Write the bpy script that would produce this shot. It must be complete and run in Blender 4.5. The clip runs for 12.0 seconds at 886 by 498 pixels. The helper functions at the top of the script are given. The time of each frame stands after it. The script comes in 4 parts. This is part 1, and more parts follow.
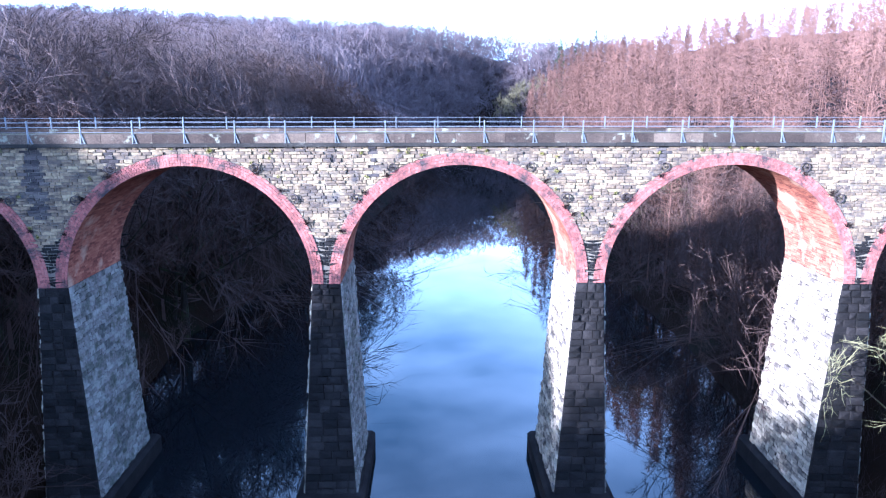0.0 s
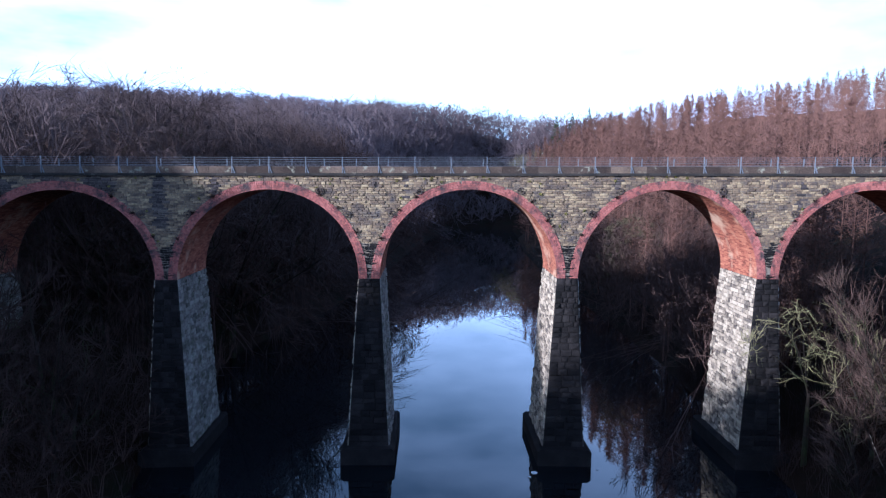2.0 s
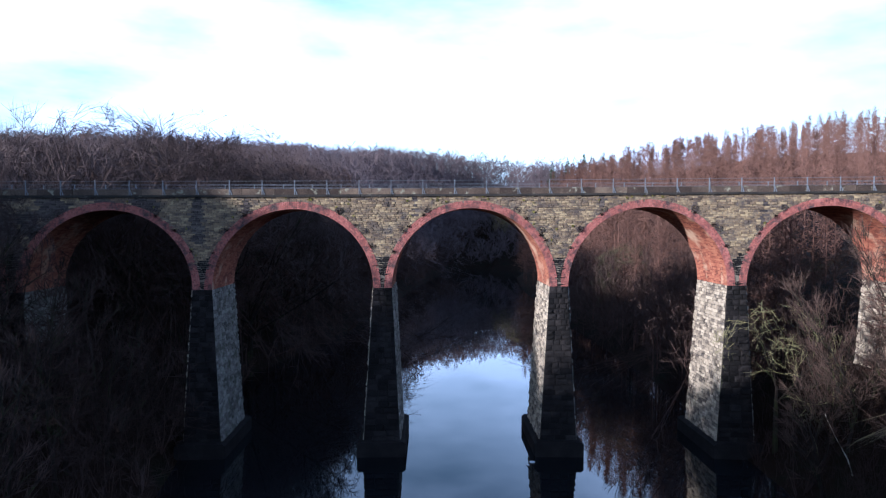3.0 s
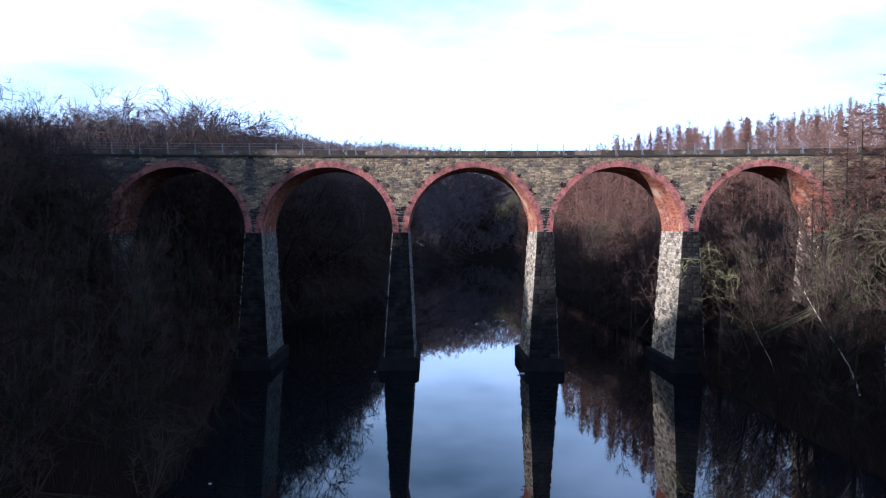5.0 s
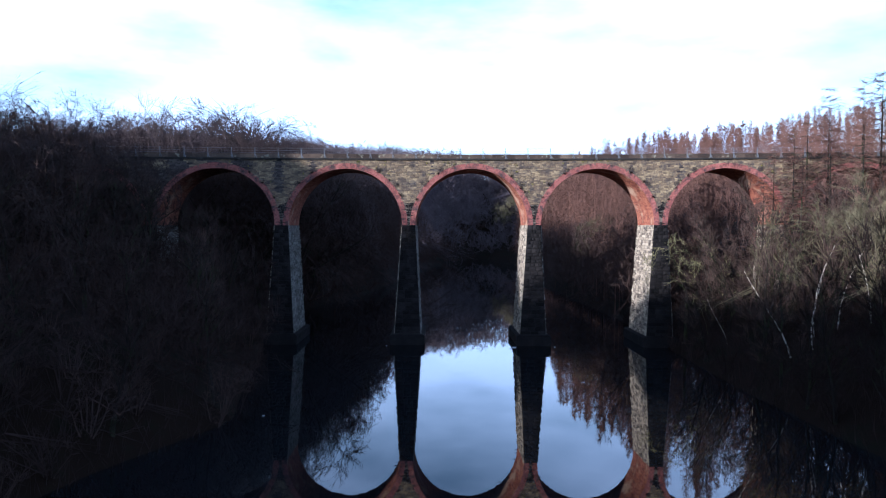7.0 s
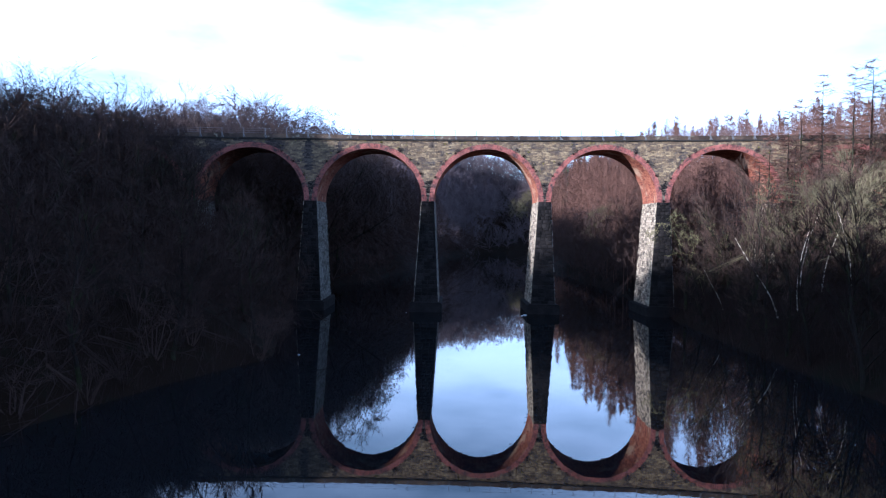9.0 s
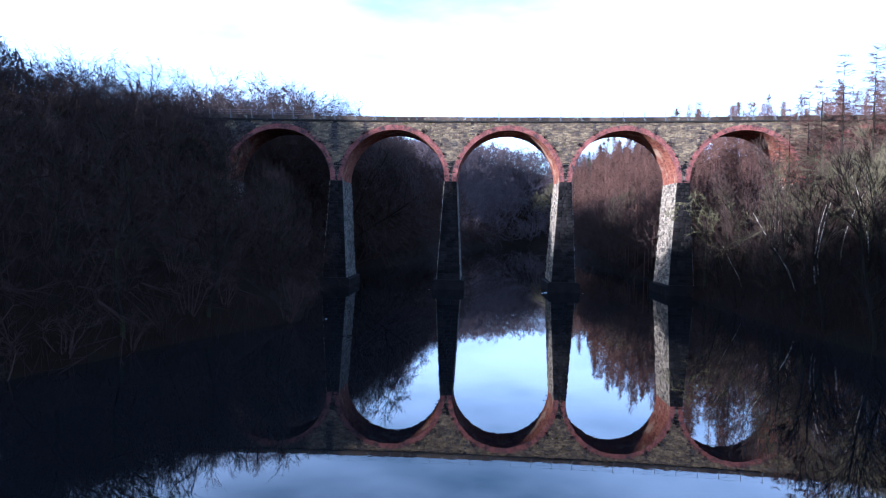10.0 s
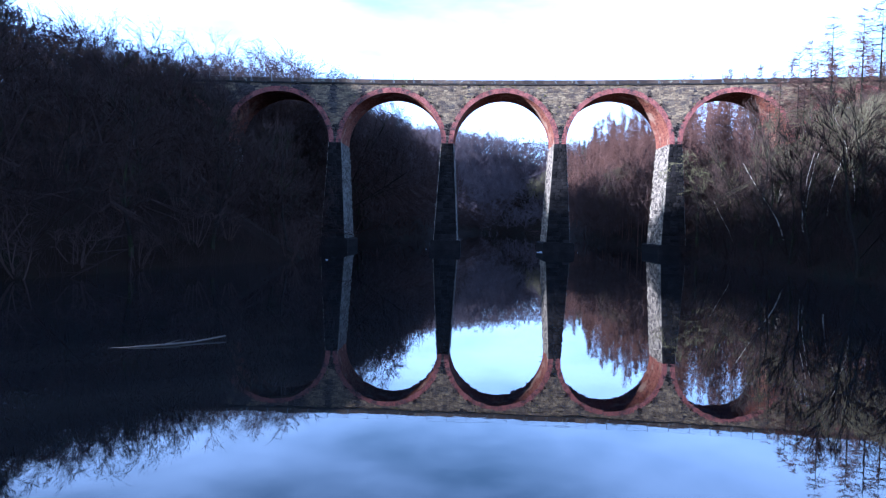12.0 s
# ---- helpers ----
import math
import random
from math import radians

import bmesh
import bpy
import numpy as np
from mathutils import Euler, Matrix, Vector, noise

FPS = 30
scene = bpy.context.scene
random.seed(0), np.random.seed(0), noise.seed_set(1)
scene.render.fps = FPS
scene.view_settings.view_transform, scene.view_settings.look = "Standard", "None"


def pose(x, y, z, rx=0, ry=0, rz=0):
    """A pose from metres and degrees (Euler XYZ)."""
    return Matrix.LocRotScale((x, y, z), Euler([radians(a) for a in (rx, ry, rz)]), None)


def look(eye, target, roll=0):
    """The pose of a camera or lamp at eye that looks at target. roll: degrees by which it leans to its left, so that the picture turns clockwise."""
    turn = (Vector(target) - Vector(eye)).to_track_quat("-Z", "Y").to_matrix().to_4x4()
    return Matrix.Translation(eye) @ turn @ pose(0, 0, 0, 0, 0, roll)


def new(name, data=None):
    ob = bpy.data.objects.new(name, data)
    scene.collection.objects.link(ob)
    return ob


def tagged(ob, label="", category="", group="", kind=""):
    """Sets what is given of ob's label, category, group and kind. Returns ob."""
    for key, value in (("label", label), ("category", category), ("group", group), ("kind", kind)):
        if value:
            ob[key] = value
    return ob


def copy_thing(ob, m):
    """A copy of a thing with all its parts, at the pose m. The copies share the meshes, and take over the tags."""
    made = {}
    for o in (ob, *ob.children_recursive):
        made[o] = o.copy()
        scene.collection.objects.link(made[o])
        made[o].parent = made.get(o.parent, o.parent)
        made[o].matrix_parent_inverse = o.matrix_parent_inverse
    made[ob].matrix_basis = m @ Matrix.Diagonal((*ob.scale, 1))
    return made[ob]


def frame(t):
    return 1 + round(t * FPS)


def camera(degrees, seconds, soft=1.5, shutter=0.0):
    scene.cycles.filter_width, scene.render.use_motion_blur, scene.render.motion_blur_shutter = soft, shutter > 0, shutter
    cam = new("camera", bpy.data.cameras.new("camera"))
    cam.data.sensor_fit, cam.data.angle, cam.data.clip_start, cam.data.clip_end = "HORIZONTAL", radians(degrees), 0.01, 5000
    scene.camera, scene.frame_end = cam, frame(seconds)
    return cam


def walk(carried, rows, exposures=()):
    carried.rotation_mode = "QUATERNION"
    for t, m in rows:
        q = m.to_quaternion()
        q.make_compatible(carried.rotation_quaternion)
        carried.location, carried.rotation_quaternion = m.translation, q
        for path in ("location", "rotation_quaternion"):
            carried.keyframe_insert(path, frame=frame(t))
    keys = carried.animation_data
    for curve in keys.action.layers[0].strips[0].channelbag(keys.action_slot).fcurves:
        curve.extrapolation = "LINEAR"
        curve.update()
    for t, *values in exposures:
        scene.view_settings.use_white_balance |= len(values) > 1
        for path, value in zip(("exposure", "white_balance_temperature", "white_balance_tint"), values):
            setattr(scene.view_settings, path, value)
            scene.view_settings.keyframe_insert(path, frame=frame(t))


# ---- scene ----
cam = camera(64.47, 12.0, soft=1.25)
# seconds, place, yaw, pitch, roll
ROWS = [
    (0.0, -1.124, -25.753, 16.419, -1.140, -12.256, 0.657),
    (0.5, -1.396, -27.690, 16.409, -1.117, -12.263, 0.657),
    (1.0, -1.635, -30.138, 16.132, -1.128, -12.314, 0.646),
    (1.5, -1.838, -32.667, 15.430, -1.116, -10.626, 0.762),
    (2.0, -1.904, -35.109, 14.650, -0.984, -5.958, 0.742),
    (2.5, -2.094, -37.444, 13.833, -1.011, -2.785, 0.391),
    (3.0, -2.315, -39.709, 13.084, -1.042, -2.046, 0.311),
    (5.0, -2.842, -48.593, 9.906, -0.932, -1.865, 0.523),
    (5.5, -2.938, -50.592, 9.406, -0.927, -1.797, 0.570),
    (6.0, -2.996, -52.576, 9.268, -0.872, -1.757, 0.645),
    (6.5, -3.081, -54.391, 9.265, -0.861, -1.691, 0.647),
    (8.5, -3.078, -59.463, 7.778, -0.333, -1.509, 0.885),
    (9.0, -3.016, -60.315, 7.010, 0.577, -1.545, 1.049),
    (9.5, -2.971, -61.074, 6.270, 1.447, -1.600, 1.123),
    (10.0, -2.919, -61.727, 5.375, 2.431, -1.733, 1.240),
    (10.5, -2.936, -62.319, 4.511, 3.486, -1.869, 1.279),
    (11.0, -2.936, -62.604, 3.749, 3.606, -1.930, 1.213),
    (11.5, -2.942, -62.787, 2.972, 3.046, -1.966, 1.228),
    (12.0, -2.932, -62.843, 2.212, 2.052, -1.982, 1.255),
]
# seconds, stops, kelvin, tint
EXPOSURES = [(0.0, 3.2, 4500, 17), (0.8, 2.9, 4500, 17), (1.4, 2.02, 4600, 17), (2.2, 1.57, 4900, 16), (3.2, 1.47, 5200, 14), (6.7, 1.47, 5100, 14), (9.0, 1.72, 5000, 15), (12.0, 1.98, 4500, 17)]
walk(cam, [(t, pose(x, y, z, 90 + pitch, 0, yaw) @ pose(0, 0, 0, 0, 0, roll)) for t, x, y, z, yaw, pitch, roll in ROWS], EXPOSURES)

# ---- world, sun, exposure ----
SUN_AZ, SUN_EL = -124.0, 12.0          # degrees clockwise from +y, degrees up
world = bpy.data.worlds.new("sky")
scene.world = world
world.use_nodes = True
wn, wl = world.node_tree.nodes, world.node_tree.links
wn.clear()
sky = wn.new("ShaderNodeTexSky")
sky.sky_type = "NISHITA"
sky.sun_disc = False
sky.sun_elevation, sky.sun_rotation = radians(SUN_EL), radians(SUN_AZ)
sky.air_density, sky.dust_density, sky.ozone_density = 1.0, 0.6, 1.5
coord, stretch = wn.new("ShaderNodeTexCoord"), wn.new("ShaderNodeMapping")
stretch.inputs["Scale"].default_value = (1.0, 1.0, 3.2)
cloud, ramp = wn.new("ShaderNodeTexNoise"), wn.new("ShaderNodeValToRGB")
cloud.inputs["Scale"].default_value, cloud.inputs["Detail"].default_value = 2.6, 6.0
cloud.inputs["Roughness"].default_value = 0.52
ramp.color_ramp.elements[0].position, ramp.color_ramp.elements[1].position = 0.30, 0.60
mixer = wn.new("ShaderNodeMixRGB")
mixer.inputs[2].default_value = (6.8, 8.4, 11.0, 1.0)
scale_cloud = wn.new("ShaderNodeMath")
scale_cloud.operation = "MULTIPLY"
# the cloud is thicker towards the horizon
split, thin = wn.new("ShaderNodeSeparateXYZ"), wn.new("ShaderNodeMapRange")
thin.inputs["From Min"].default_value, thin.inputs["From Max"].default_value = 0.14, 0.6
thin.inputs["To Min"].default_value, thin.inputs["To Max"].default_value = 1.0, 0.22
wl.new(coord.outputs["Generated"], split.inputs[0])
wl.new(split.outputs["Z"], thin.inputs["Value"])
wl.new(thin.outputs["Result"], scale_cloud.inputs[1])
back, out = wn.new("ShaderNodeBackground"), wn.new("ShaderNodeOutputWorld")
back.inputs["Strength"].default_value = 0.10
wl.new(coord.outputs["Generated"], stretch.inputs["Vector"])
wl.new(stretch.outputs["Vector"], cloud.inputs["Vector"])
wl.new(cloud.outputs["Fac"], ramp.inputs["Fac"])
wl.new(ramp.outputs["Color"], scale_cloud.inputs[0])
wl.new(scale_cloud.outputs[0], mixer.inputs[0])
wl.new(sky.outputs[0], mixer.inputs[1])
wl.new(mixer.outputs[0], back.inputs["Color"])
wl.new(back.outputs[0], out.inputs[0])

az, el = radians(SUN_AZ), radians(SUN_EL)
to_sun = Vector((math.sin(az) * math.cos(el), math.cos(az) * math.cos(el), math.sin(el)))
sun = new("sun", bpy.data.lights.new("sun", "SUN"))
sun.data.energy, sun.data.angle, sun.data.color = 5.0, radians(0.6), (1.0, 0.89, 0.77)
sun.matrix_world = look(to_sun * 200, (0, 0, 0))


# ---- materials ----
def material(name, base, rough=0.85, dark=None, light=None, scale=3.0, fine=25.0, bump=0.3, bump_scale=40.0,
             island=0.0, per_object=0.0, metal=0.0, stain=None, stain_scale=0.5, stain_at=(0.5, 0.65), gloss=0.3):
    """A rough surface with two scales of variation, fine relief, and stains of a second colour."""
    m = bpy.data.materials.new(name)
    m.use_nodes = True
    n, l = m.node_tree.nodes, m.node_tree.links
    b = n["Principled BSDF"]
    b.inputs["Roughness"].default_value, b.inputs["Metallic"].default_value = rough, metal
    b.inputs["Specular IOR Level"].default_value = gloss
    geo = n.new("ShaderNodeNewGeometry")
    dark = dark or tuple(c * 0.6 for c in base)
    light = light or tuple(min(1, c * 1.4) for c in base)
    t1, t2 = n.new("ShaderNodeTexNoise"), n.new("ShaderNodeTexNoise")
    for t, s in ((t1, scale), (t2, fine)):
        t.inputs["Scale"].default_value, t.inputs["Detail"].default_value = s, 4.0
        l.new(geo.outputs["Position"], t.inputs["Vector"])
    add = n.new("ShaderNodeMath")
    add.operation = "MULTIPLY_ADD"
    add.inputs[1].default_value = 0.5
    l.new(t2.outputs["Fac"], add.inputs[0])
    half = n.new("ShaderNodeMath")
    half.operation = "MULTIPLY"
    half.inputs[1].default_value = 0.5
    l.new(t1.outputs["Fac"], half.inputs[0])
    l.new(half.outputs[0], add.inputs[2])
    value = add.outputs[0]
    for amount, node, socket in ((island, geo, "Random Per Island"), (per_object, n.new("ShaderNodeObjectInfo"), "Random")):
        if amount:
            shift = n.new("ShaderNodeMath")
            shift.operation = "MULTIPLY_ADD"
            shift.inputs[1].default_value, shift.inputs[2].default_value = amount, -amount / 2
            l.new(node.outputs[socket], shift.inputs[0])
            plus = n.new("ShaderNodeMath")
            l.new(value, plus.inputs[0])
            l.new(shift.outputs[0], plus.inputs[1])
            value = plus.outputs[0]
    r = n.new("ShaderNodeValToRGB")
    e = r.color_ramp.elements
    e[0].position, e[0].color = 0.28, (*dark, 1)
    e[1].position, e[1].color = 0.74, (*light, 1)
    mid = e.new(0.5)
    mid.color = (*base, 1)
    l.new(value, r.inputs["Fac"])
    colour = r.outputs["Color"]
    if stain:
        s = n.new("ShaderNodeTexNoise")
        s.inputs["Scale"].default_value, s.inputs["Detail"].default_value, s.inputs["Roughness"].default_value = stain_scale, 7.0, 0.65
        l.new(geo.outputs["Position"], s.inputs["Vector"])
        sr = n.new("ShaderNodeValToRGB")
        sr.color_ramp.elements[0].position, sr.color_ramp.elements[1].position = stain_at
        l.new(s.outputs["Fac"], sr.inputs["Fac"])
        mx = n.new("ShaderNodeMixRGB")
        mx.inputs[2].default_value = (*stain, 1)
        l.new(sr.outputs["Color"], mx.inputs[0])
        l.new(colour, mx.inputs[1])
        colour = mx.outputs[0]
    l.new(colour, b.inputs["Base Color"])
    if bump:
        bt, bn = n.new("ShaderNodeTexNoise"), n.new("ShaderNodeBump")
        bt.inputs["Scale"].default_value, bt.inputs["Detail"].default_value = bump_scale, 5.0
        bn.inputs["Strength"].default_value, bn.inputs["Distance"].default_value = bump, 0.02
        l.new(geo.outputs["Position"], bt.inputs["Vector"])
        l.new(bt.outputs["Fac"], bn.inputs["Height"])
        l.new(bn.outputs["Normal"], b.inputs["Normal"])
    return m


STONE = material("sandstone", (0.125, 0.092, 0.060), dark=(0.055, 0.043, 0.036), light=(0.250, 0.195, 0.115), scale=1.1, fine=9.0, island=0.30,
                 stain=(0.045, 0.040, 0.040), stain_scale=1.6, stain_at=(0.49, 0.68), gloss=0.03)
STONE_SINGLE = material("sandstone_single", (0.125, 0.092, 0.060), dark=(0.055, 0.043, 0.036), light=(0.250, 0.195, 0.115), scale=1.1, fine=9.0, per_object=0.30,
                        stain=(0.045, 0.040, 0.040), stain_scale=1.6, stain_at=(0.49, 0.68), gloss=0.03)
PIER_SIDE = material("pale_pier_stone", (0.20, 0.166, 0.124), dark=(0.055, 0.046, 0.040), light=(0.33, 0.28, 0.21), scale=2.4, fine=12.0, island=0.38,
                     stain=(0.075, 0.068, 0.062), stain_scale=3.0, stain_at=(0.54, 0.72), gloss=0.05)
# Right faces: shade put into a darker base, algae into the stain
SHADY_SIDE = material("shaded_pier_stone", (0.135, 0.125, 0.112), dark=(0.045, 0.045, 0.042), light=(0.22, 0.21, 0.19), scale=0.9, fine=9.0, island=0.3,
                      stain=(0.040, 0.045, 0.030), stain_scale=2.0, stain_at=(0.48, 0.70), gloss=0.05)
# Near-black stone: pier fronts and backs, cores, plinths, low spandrel stones
PIER_FACE = material("blackish_pier_stone", (0.010, 0.009, 0.009), dark=(0.005, 0.005, 0.005), light=(0.024, 0.021, 0.020), scale=1.4, island=0.25, gloss=0.03)
# Damp streak stone; also carries the shade painted on the left end
DAMP_SHADED = material("damp_shaded_stone", (0.050, 0.042, 0.040), dark=(0.025, 0.022, 0.022), light=(0.085, 0.07, 0.06), scale=0.8, island=0.4, gloss=0.03)
PIER_SINGLE = material("blackish_pier_stone_single", (0.010, 0.009, 0.009), dark=(0.005, 0.005, 0.005), light=(0.024, 0.021, 0.020), scale=1.4, per_object=0.25, gloss=0.03)
MORTAR = material("mortar", (0.11, 0.095, 0.075), scale=2.0, gloss=0.03)
BRICK = material("red_brick", (0.185, 0.058, 0.047), dark=(0.07, 0.03, 0.027), light=(0.25, 0.10, 0.083), scale=1.2, island=0.25,
                 stain=(0.03, 0.022, 0.022), stain_scale=1.9, stain_at=(0.50, 0.65))
BRICK_SINGLE = material("red_brick_single", (0.185, 0.058, 0.047), dark=(0.07, 0.03, 0.027), light=(0.25, 0.10, 0.083), scale=1.2, per_object=0.25,
                        stain=(0.03, 0.022, 0.022), stain_scale=1.9, stain_at=(0.50, 0.65))
SOFFIT = material("soffit_brick", (0.185, 0.063, 0.040), dark=(0.07, 0.025, 0.020), light=(0.29, 0.13, 0.08), scale=0.9, island=0.30,
                  stain=(0.33, 0.22, 0.15), stain_scale=0.55, stain_at=(0.53, 0.66), gloss=0.05)
CONCRETE = material("weathered_concrete", (0.022, 0.020, 0.018), dark=(0.010, 0.010, 0.010), light=(0.045, 0.040, 0.035), scale=1.5, stain=(0.12, 0.11, 0.09),
                    stain_scale=1.4, stain_at=(0.64, 0.72), gloss=0.03)
KERB = material("brown_grey_concrete", (0.046, 0.034, 0.027), dark=(0.020, 0.015, 0.013), light=(0.11, 0.082, 0.06), scale=1.0, per_object=0.25, stain=(0.15, 0.145, 0.11),
                stain_scale=2.6, stain_at=(0.58, 0.66), gloss=0.03)
BALLAST = material("trackbed_grass", (0.075, 0.062, 0.03), scale=0.8, stain=(0.14, 0.115, 0.08), stain_scale=0.7, gloss=0.03)
IRON = material("rusty_iron", (0.045, 0.034, 0.032), rough=0.7, metal=0.3, scale=6.0, bump=0.1)
STEEL = material("galvanised_steel", (0.10, 0.108, 0.12), rough=0.6, metal=0.2, scale=5.0, bump=0.05)
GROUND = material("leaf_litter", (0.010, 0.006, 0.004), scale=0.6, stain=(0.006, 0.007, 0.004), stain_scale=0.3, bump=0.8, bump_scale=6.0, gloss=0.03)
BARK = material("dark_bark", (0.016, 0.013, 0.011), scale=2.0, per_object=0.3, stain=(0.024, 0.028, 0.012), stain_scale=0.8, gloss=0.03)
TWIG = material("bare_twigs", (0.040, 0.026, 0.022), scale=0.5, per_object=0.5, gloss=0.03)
PALE = material("pale_yellow_twigs", (0.12, 0.108, 0.056), scale=0.5, gloss=0.03)
# Darker than the russet twigs: the low bank's shade is put into this colour
SCRUB = material("shaded_scrub_stems", (0.022, 0.014, 0.012), scale=0.5, per_object=0.5, gloss=0.03)
OLIVE = material("olive_twigs", (0.100, 0.086, 0.050), scale=0.5, per_object=0.5, gloss=0.03)
RUSSET = material("russet_twigs", (0.046, 0.030, 0.024), scale=0.5, per_object=0.5, gloss=0.03)
LARCH = material("larch_twigs", (0.096, 0.052, 0.039), scale=0.25, per_object=0.4, dark=(0.035, 0.02, 0.017), light=(0.14, 0.078, 0.06), gloss=0.03)
# Lighter, purpler than WOOD: twigs' own tint, plus distance haze put into the colour
HILL_WOOD = material("hazy_purple_hill_wood", (0.085, 0.066, 0.070), scale=0.14, dark=(0.04, 0.030, 0.033), light=(0.155, 0.122, 0.118), gloss=0.03)
WOOD = material("far_bare_wood", (0.070, 0.051, 0.049), scale=0.14, dark=(0.028, 0.021, 0.022), light=(0.145, 0.112, 0.10), gloss=0.03)
DOME = material("brown_crown_twigs", (0.040, 0.029, 0.027), scale=0.3, per_object=0.4, gloss=0.03)
GREEN = material("evergreen", (0.030, 0.050, 0.020), scale=0.5, gloss=0.03)
BIRCH = material("birch_bark", (0.42, 0.38, 0.32), scale=3.0, stain=(0.03, 0.025, 0.02), stain_scale=3.0, stain_at=(0.50, 0.58))
DRIFT = material("wet_driftwood", (0.085, 0.072, 0.060), scale=4.0)
WEED = material("dead_weed", (0.022, 0.014, 0.012), scale=3.0, gloss=0.03)
MOSS = material("moss", (0.13, 0.12, 0.03), scale=3.0, gloss=0.03)
FOAM = material("pale_scrap", (0.35, 0.36, 0.38), scale=6.0)

WATER = bpy.data.materials.new("dark_water")
WATER.use_nodes = True
n, l = WATER.node_tree.nodes, WATER.node_tree.links
b = n["Principled BSDF"]
b.inputs["Base Color"].default_value = (0.004, 0.005, 0.006, 1)
b.inputs["Roughness"].default_value, b.inputs["IOR"].default_value = 0.012, 1.4
geo, w1, bn = n.new("ShaderNodeNewGeometry"), n.new("ShaderNodeTexNoise"), n.new("ShaderNodeBump")
w1.inputs["Scale"].default_value, w1.inputs["Detail"].default_value = 1.6, 3.0
bn.inputs["Strength"].default_value, bn.inputs["Distance"].default_value = 0.03, 0.02
l.new(geo.outputs["Position"], w1.inputs["Vector"])
l.new(w1.outputs["Fac"], bn.inputs["Height"])
l.new(bn.outputs["Normal"], b.inputs["Normal"])


# ---- mesh helpers ----
def mesh_object(name, verts, faces, mat, parent=None, label="", kind=""):
    me = bpy.data.meshes.new(name)
    me.from_pydata([tuple(v) for v in verts], [], faces)
    me.materials.append(mat)
    me.update()
    ob = new(name, me)
    if parent:
        ob.parent = parent
    return tagged(ob, label, kind=kind)


def part(name, bm, mat, parent, label=""):
    me = bpy.data.meshes.new(name)
    bm.to_mesh(me)
    bm.free()
    me.materials.append(mat)
    ob = new(name, me)
    ob.parent = parent
    return tagged(ob, label)


def empty(name, m=Matrix(), label="", category="", group="", kind=""):
    ob = new(name)
    ob.matrix_world = m
    return tagged(ob, label, category, group, kind)


class Soup:
    """Vertices and faces gathered for one mesh."""

    def __init__(self):
        self.v, self.f = [], []

    def add(self, verts, faces):
        k = len(self.v)
        self.v += verts
        self.f += [tuple(i + k for i in f) for f in faces]

    def box(self, x0, y0, z0, x1, y1, z1):
        self.add([(x, y, z) for z in (z0, z1) for y in (y0, y1) for x in (x0, x1)],
                 [(0, 2, 3, 1), (4, 5, 7, 6), (0, 1, 5, 4), (2, 6, 7, 3), (0, 4, 6, 2), (1, 3, 7, 5)])

    def tube(self, a, b, r0, r1, sides=5):
        a, b = Vector(a), Vector(b)
        w = (b - a).normalized()
        u = w.orthogonal().normalized()
        s = w.cross(u)
        ring = [(math.cos(i * math.tau / sides), math.sin(i * math.tau / sides)) for i in range(sides)]
        self.add([tuple(a + (u * c + s * d) * r0) for c, d in ring] + [tuple(b + (u * c + s * d) * r1) for c, d in ring],
                 [(i, (i + 1) % sides, sides + (i + 1) % sides, sides + i) for i in range(sides)])

    def stem(self, points, radii, sides=7):
        """One tapering trunk through the given points."""
        ring = [(math.cos(i * math.tau / sides), math.sin(i * math.tau / sides)) for i in range(sides)]
        self.add([(p.x + c * r, p.y + d * r, p.z) for p, r in zip(points, radii) for c, d in ring],
                 [(k * sides + i, k * sides + (i + 1) % sides, (k + 1) * sides + (i + 1) % sides, (k + 1) * sides + i) for k in range(len(points) - 1) for i in range(sides)])

    def sliver(self, a, b, width):
        a, b = Vector(a), Vector(b)
        side = (b - a).cross(Vector((random.gauss(0, 1), random.gauss(0, 1), random.gauss(0, 1)))).normalized() * width / 2
        self.add([tuple(a - side), tuple(a + side), tuple(b)], [(0, 1, 2)])

    def ribbon(self, a, b, w0, w1):
        a, b = Vector(a), Vector(b)
        side = (b - a).cross(Vector((random.gauss(0, 1), random.gauss(0, 1), random.gauss(0, 1)))).normalized() / 2
        self.add([tuple(a - side * w0), tuple(a + side * w0), tuple(b + side * w1), tuple(b - side * w1)], [(0, 1, 2, 3)])

    def make(self, name, mat, parent=None, label="", kind=""):
        return mesh_object(name, self.v, self.f, mat, parent, label, kind)


# ---- the ground and the water ----
def blend(table, y):
    return float(np.interp(y, [r[0] for r in table], [r[1] for r in table]))


LEFT_SHORE = [(-150, -40), (-60, -23), (-40, -18.5), (-30, -15.5), (-23, -12.5), (-12, -14.5), (0, -16.5), (20, -18), (40, -13), (68, -9), (100, -6), (130, -2), (160, 4), (190, 12), (230, 40), (300, 80)]
RIGHT_SHORE = [(-150, 45), (-65, 20), (-45, 15.5), (-38, 14.5), (-30, 15.5), (-15, 15), (0, 15.5), (20, 16.5), (40, 16), (60, 15.0), (100, 16.2), (130, 18.6), (160, 25), (230, 50), (300, 81)]


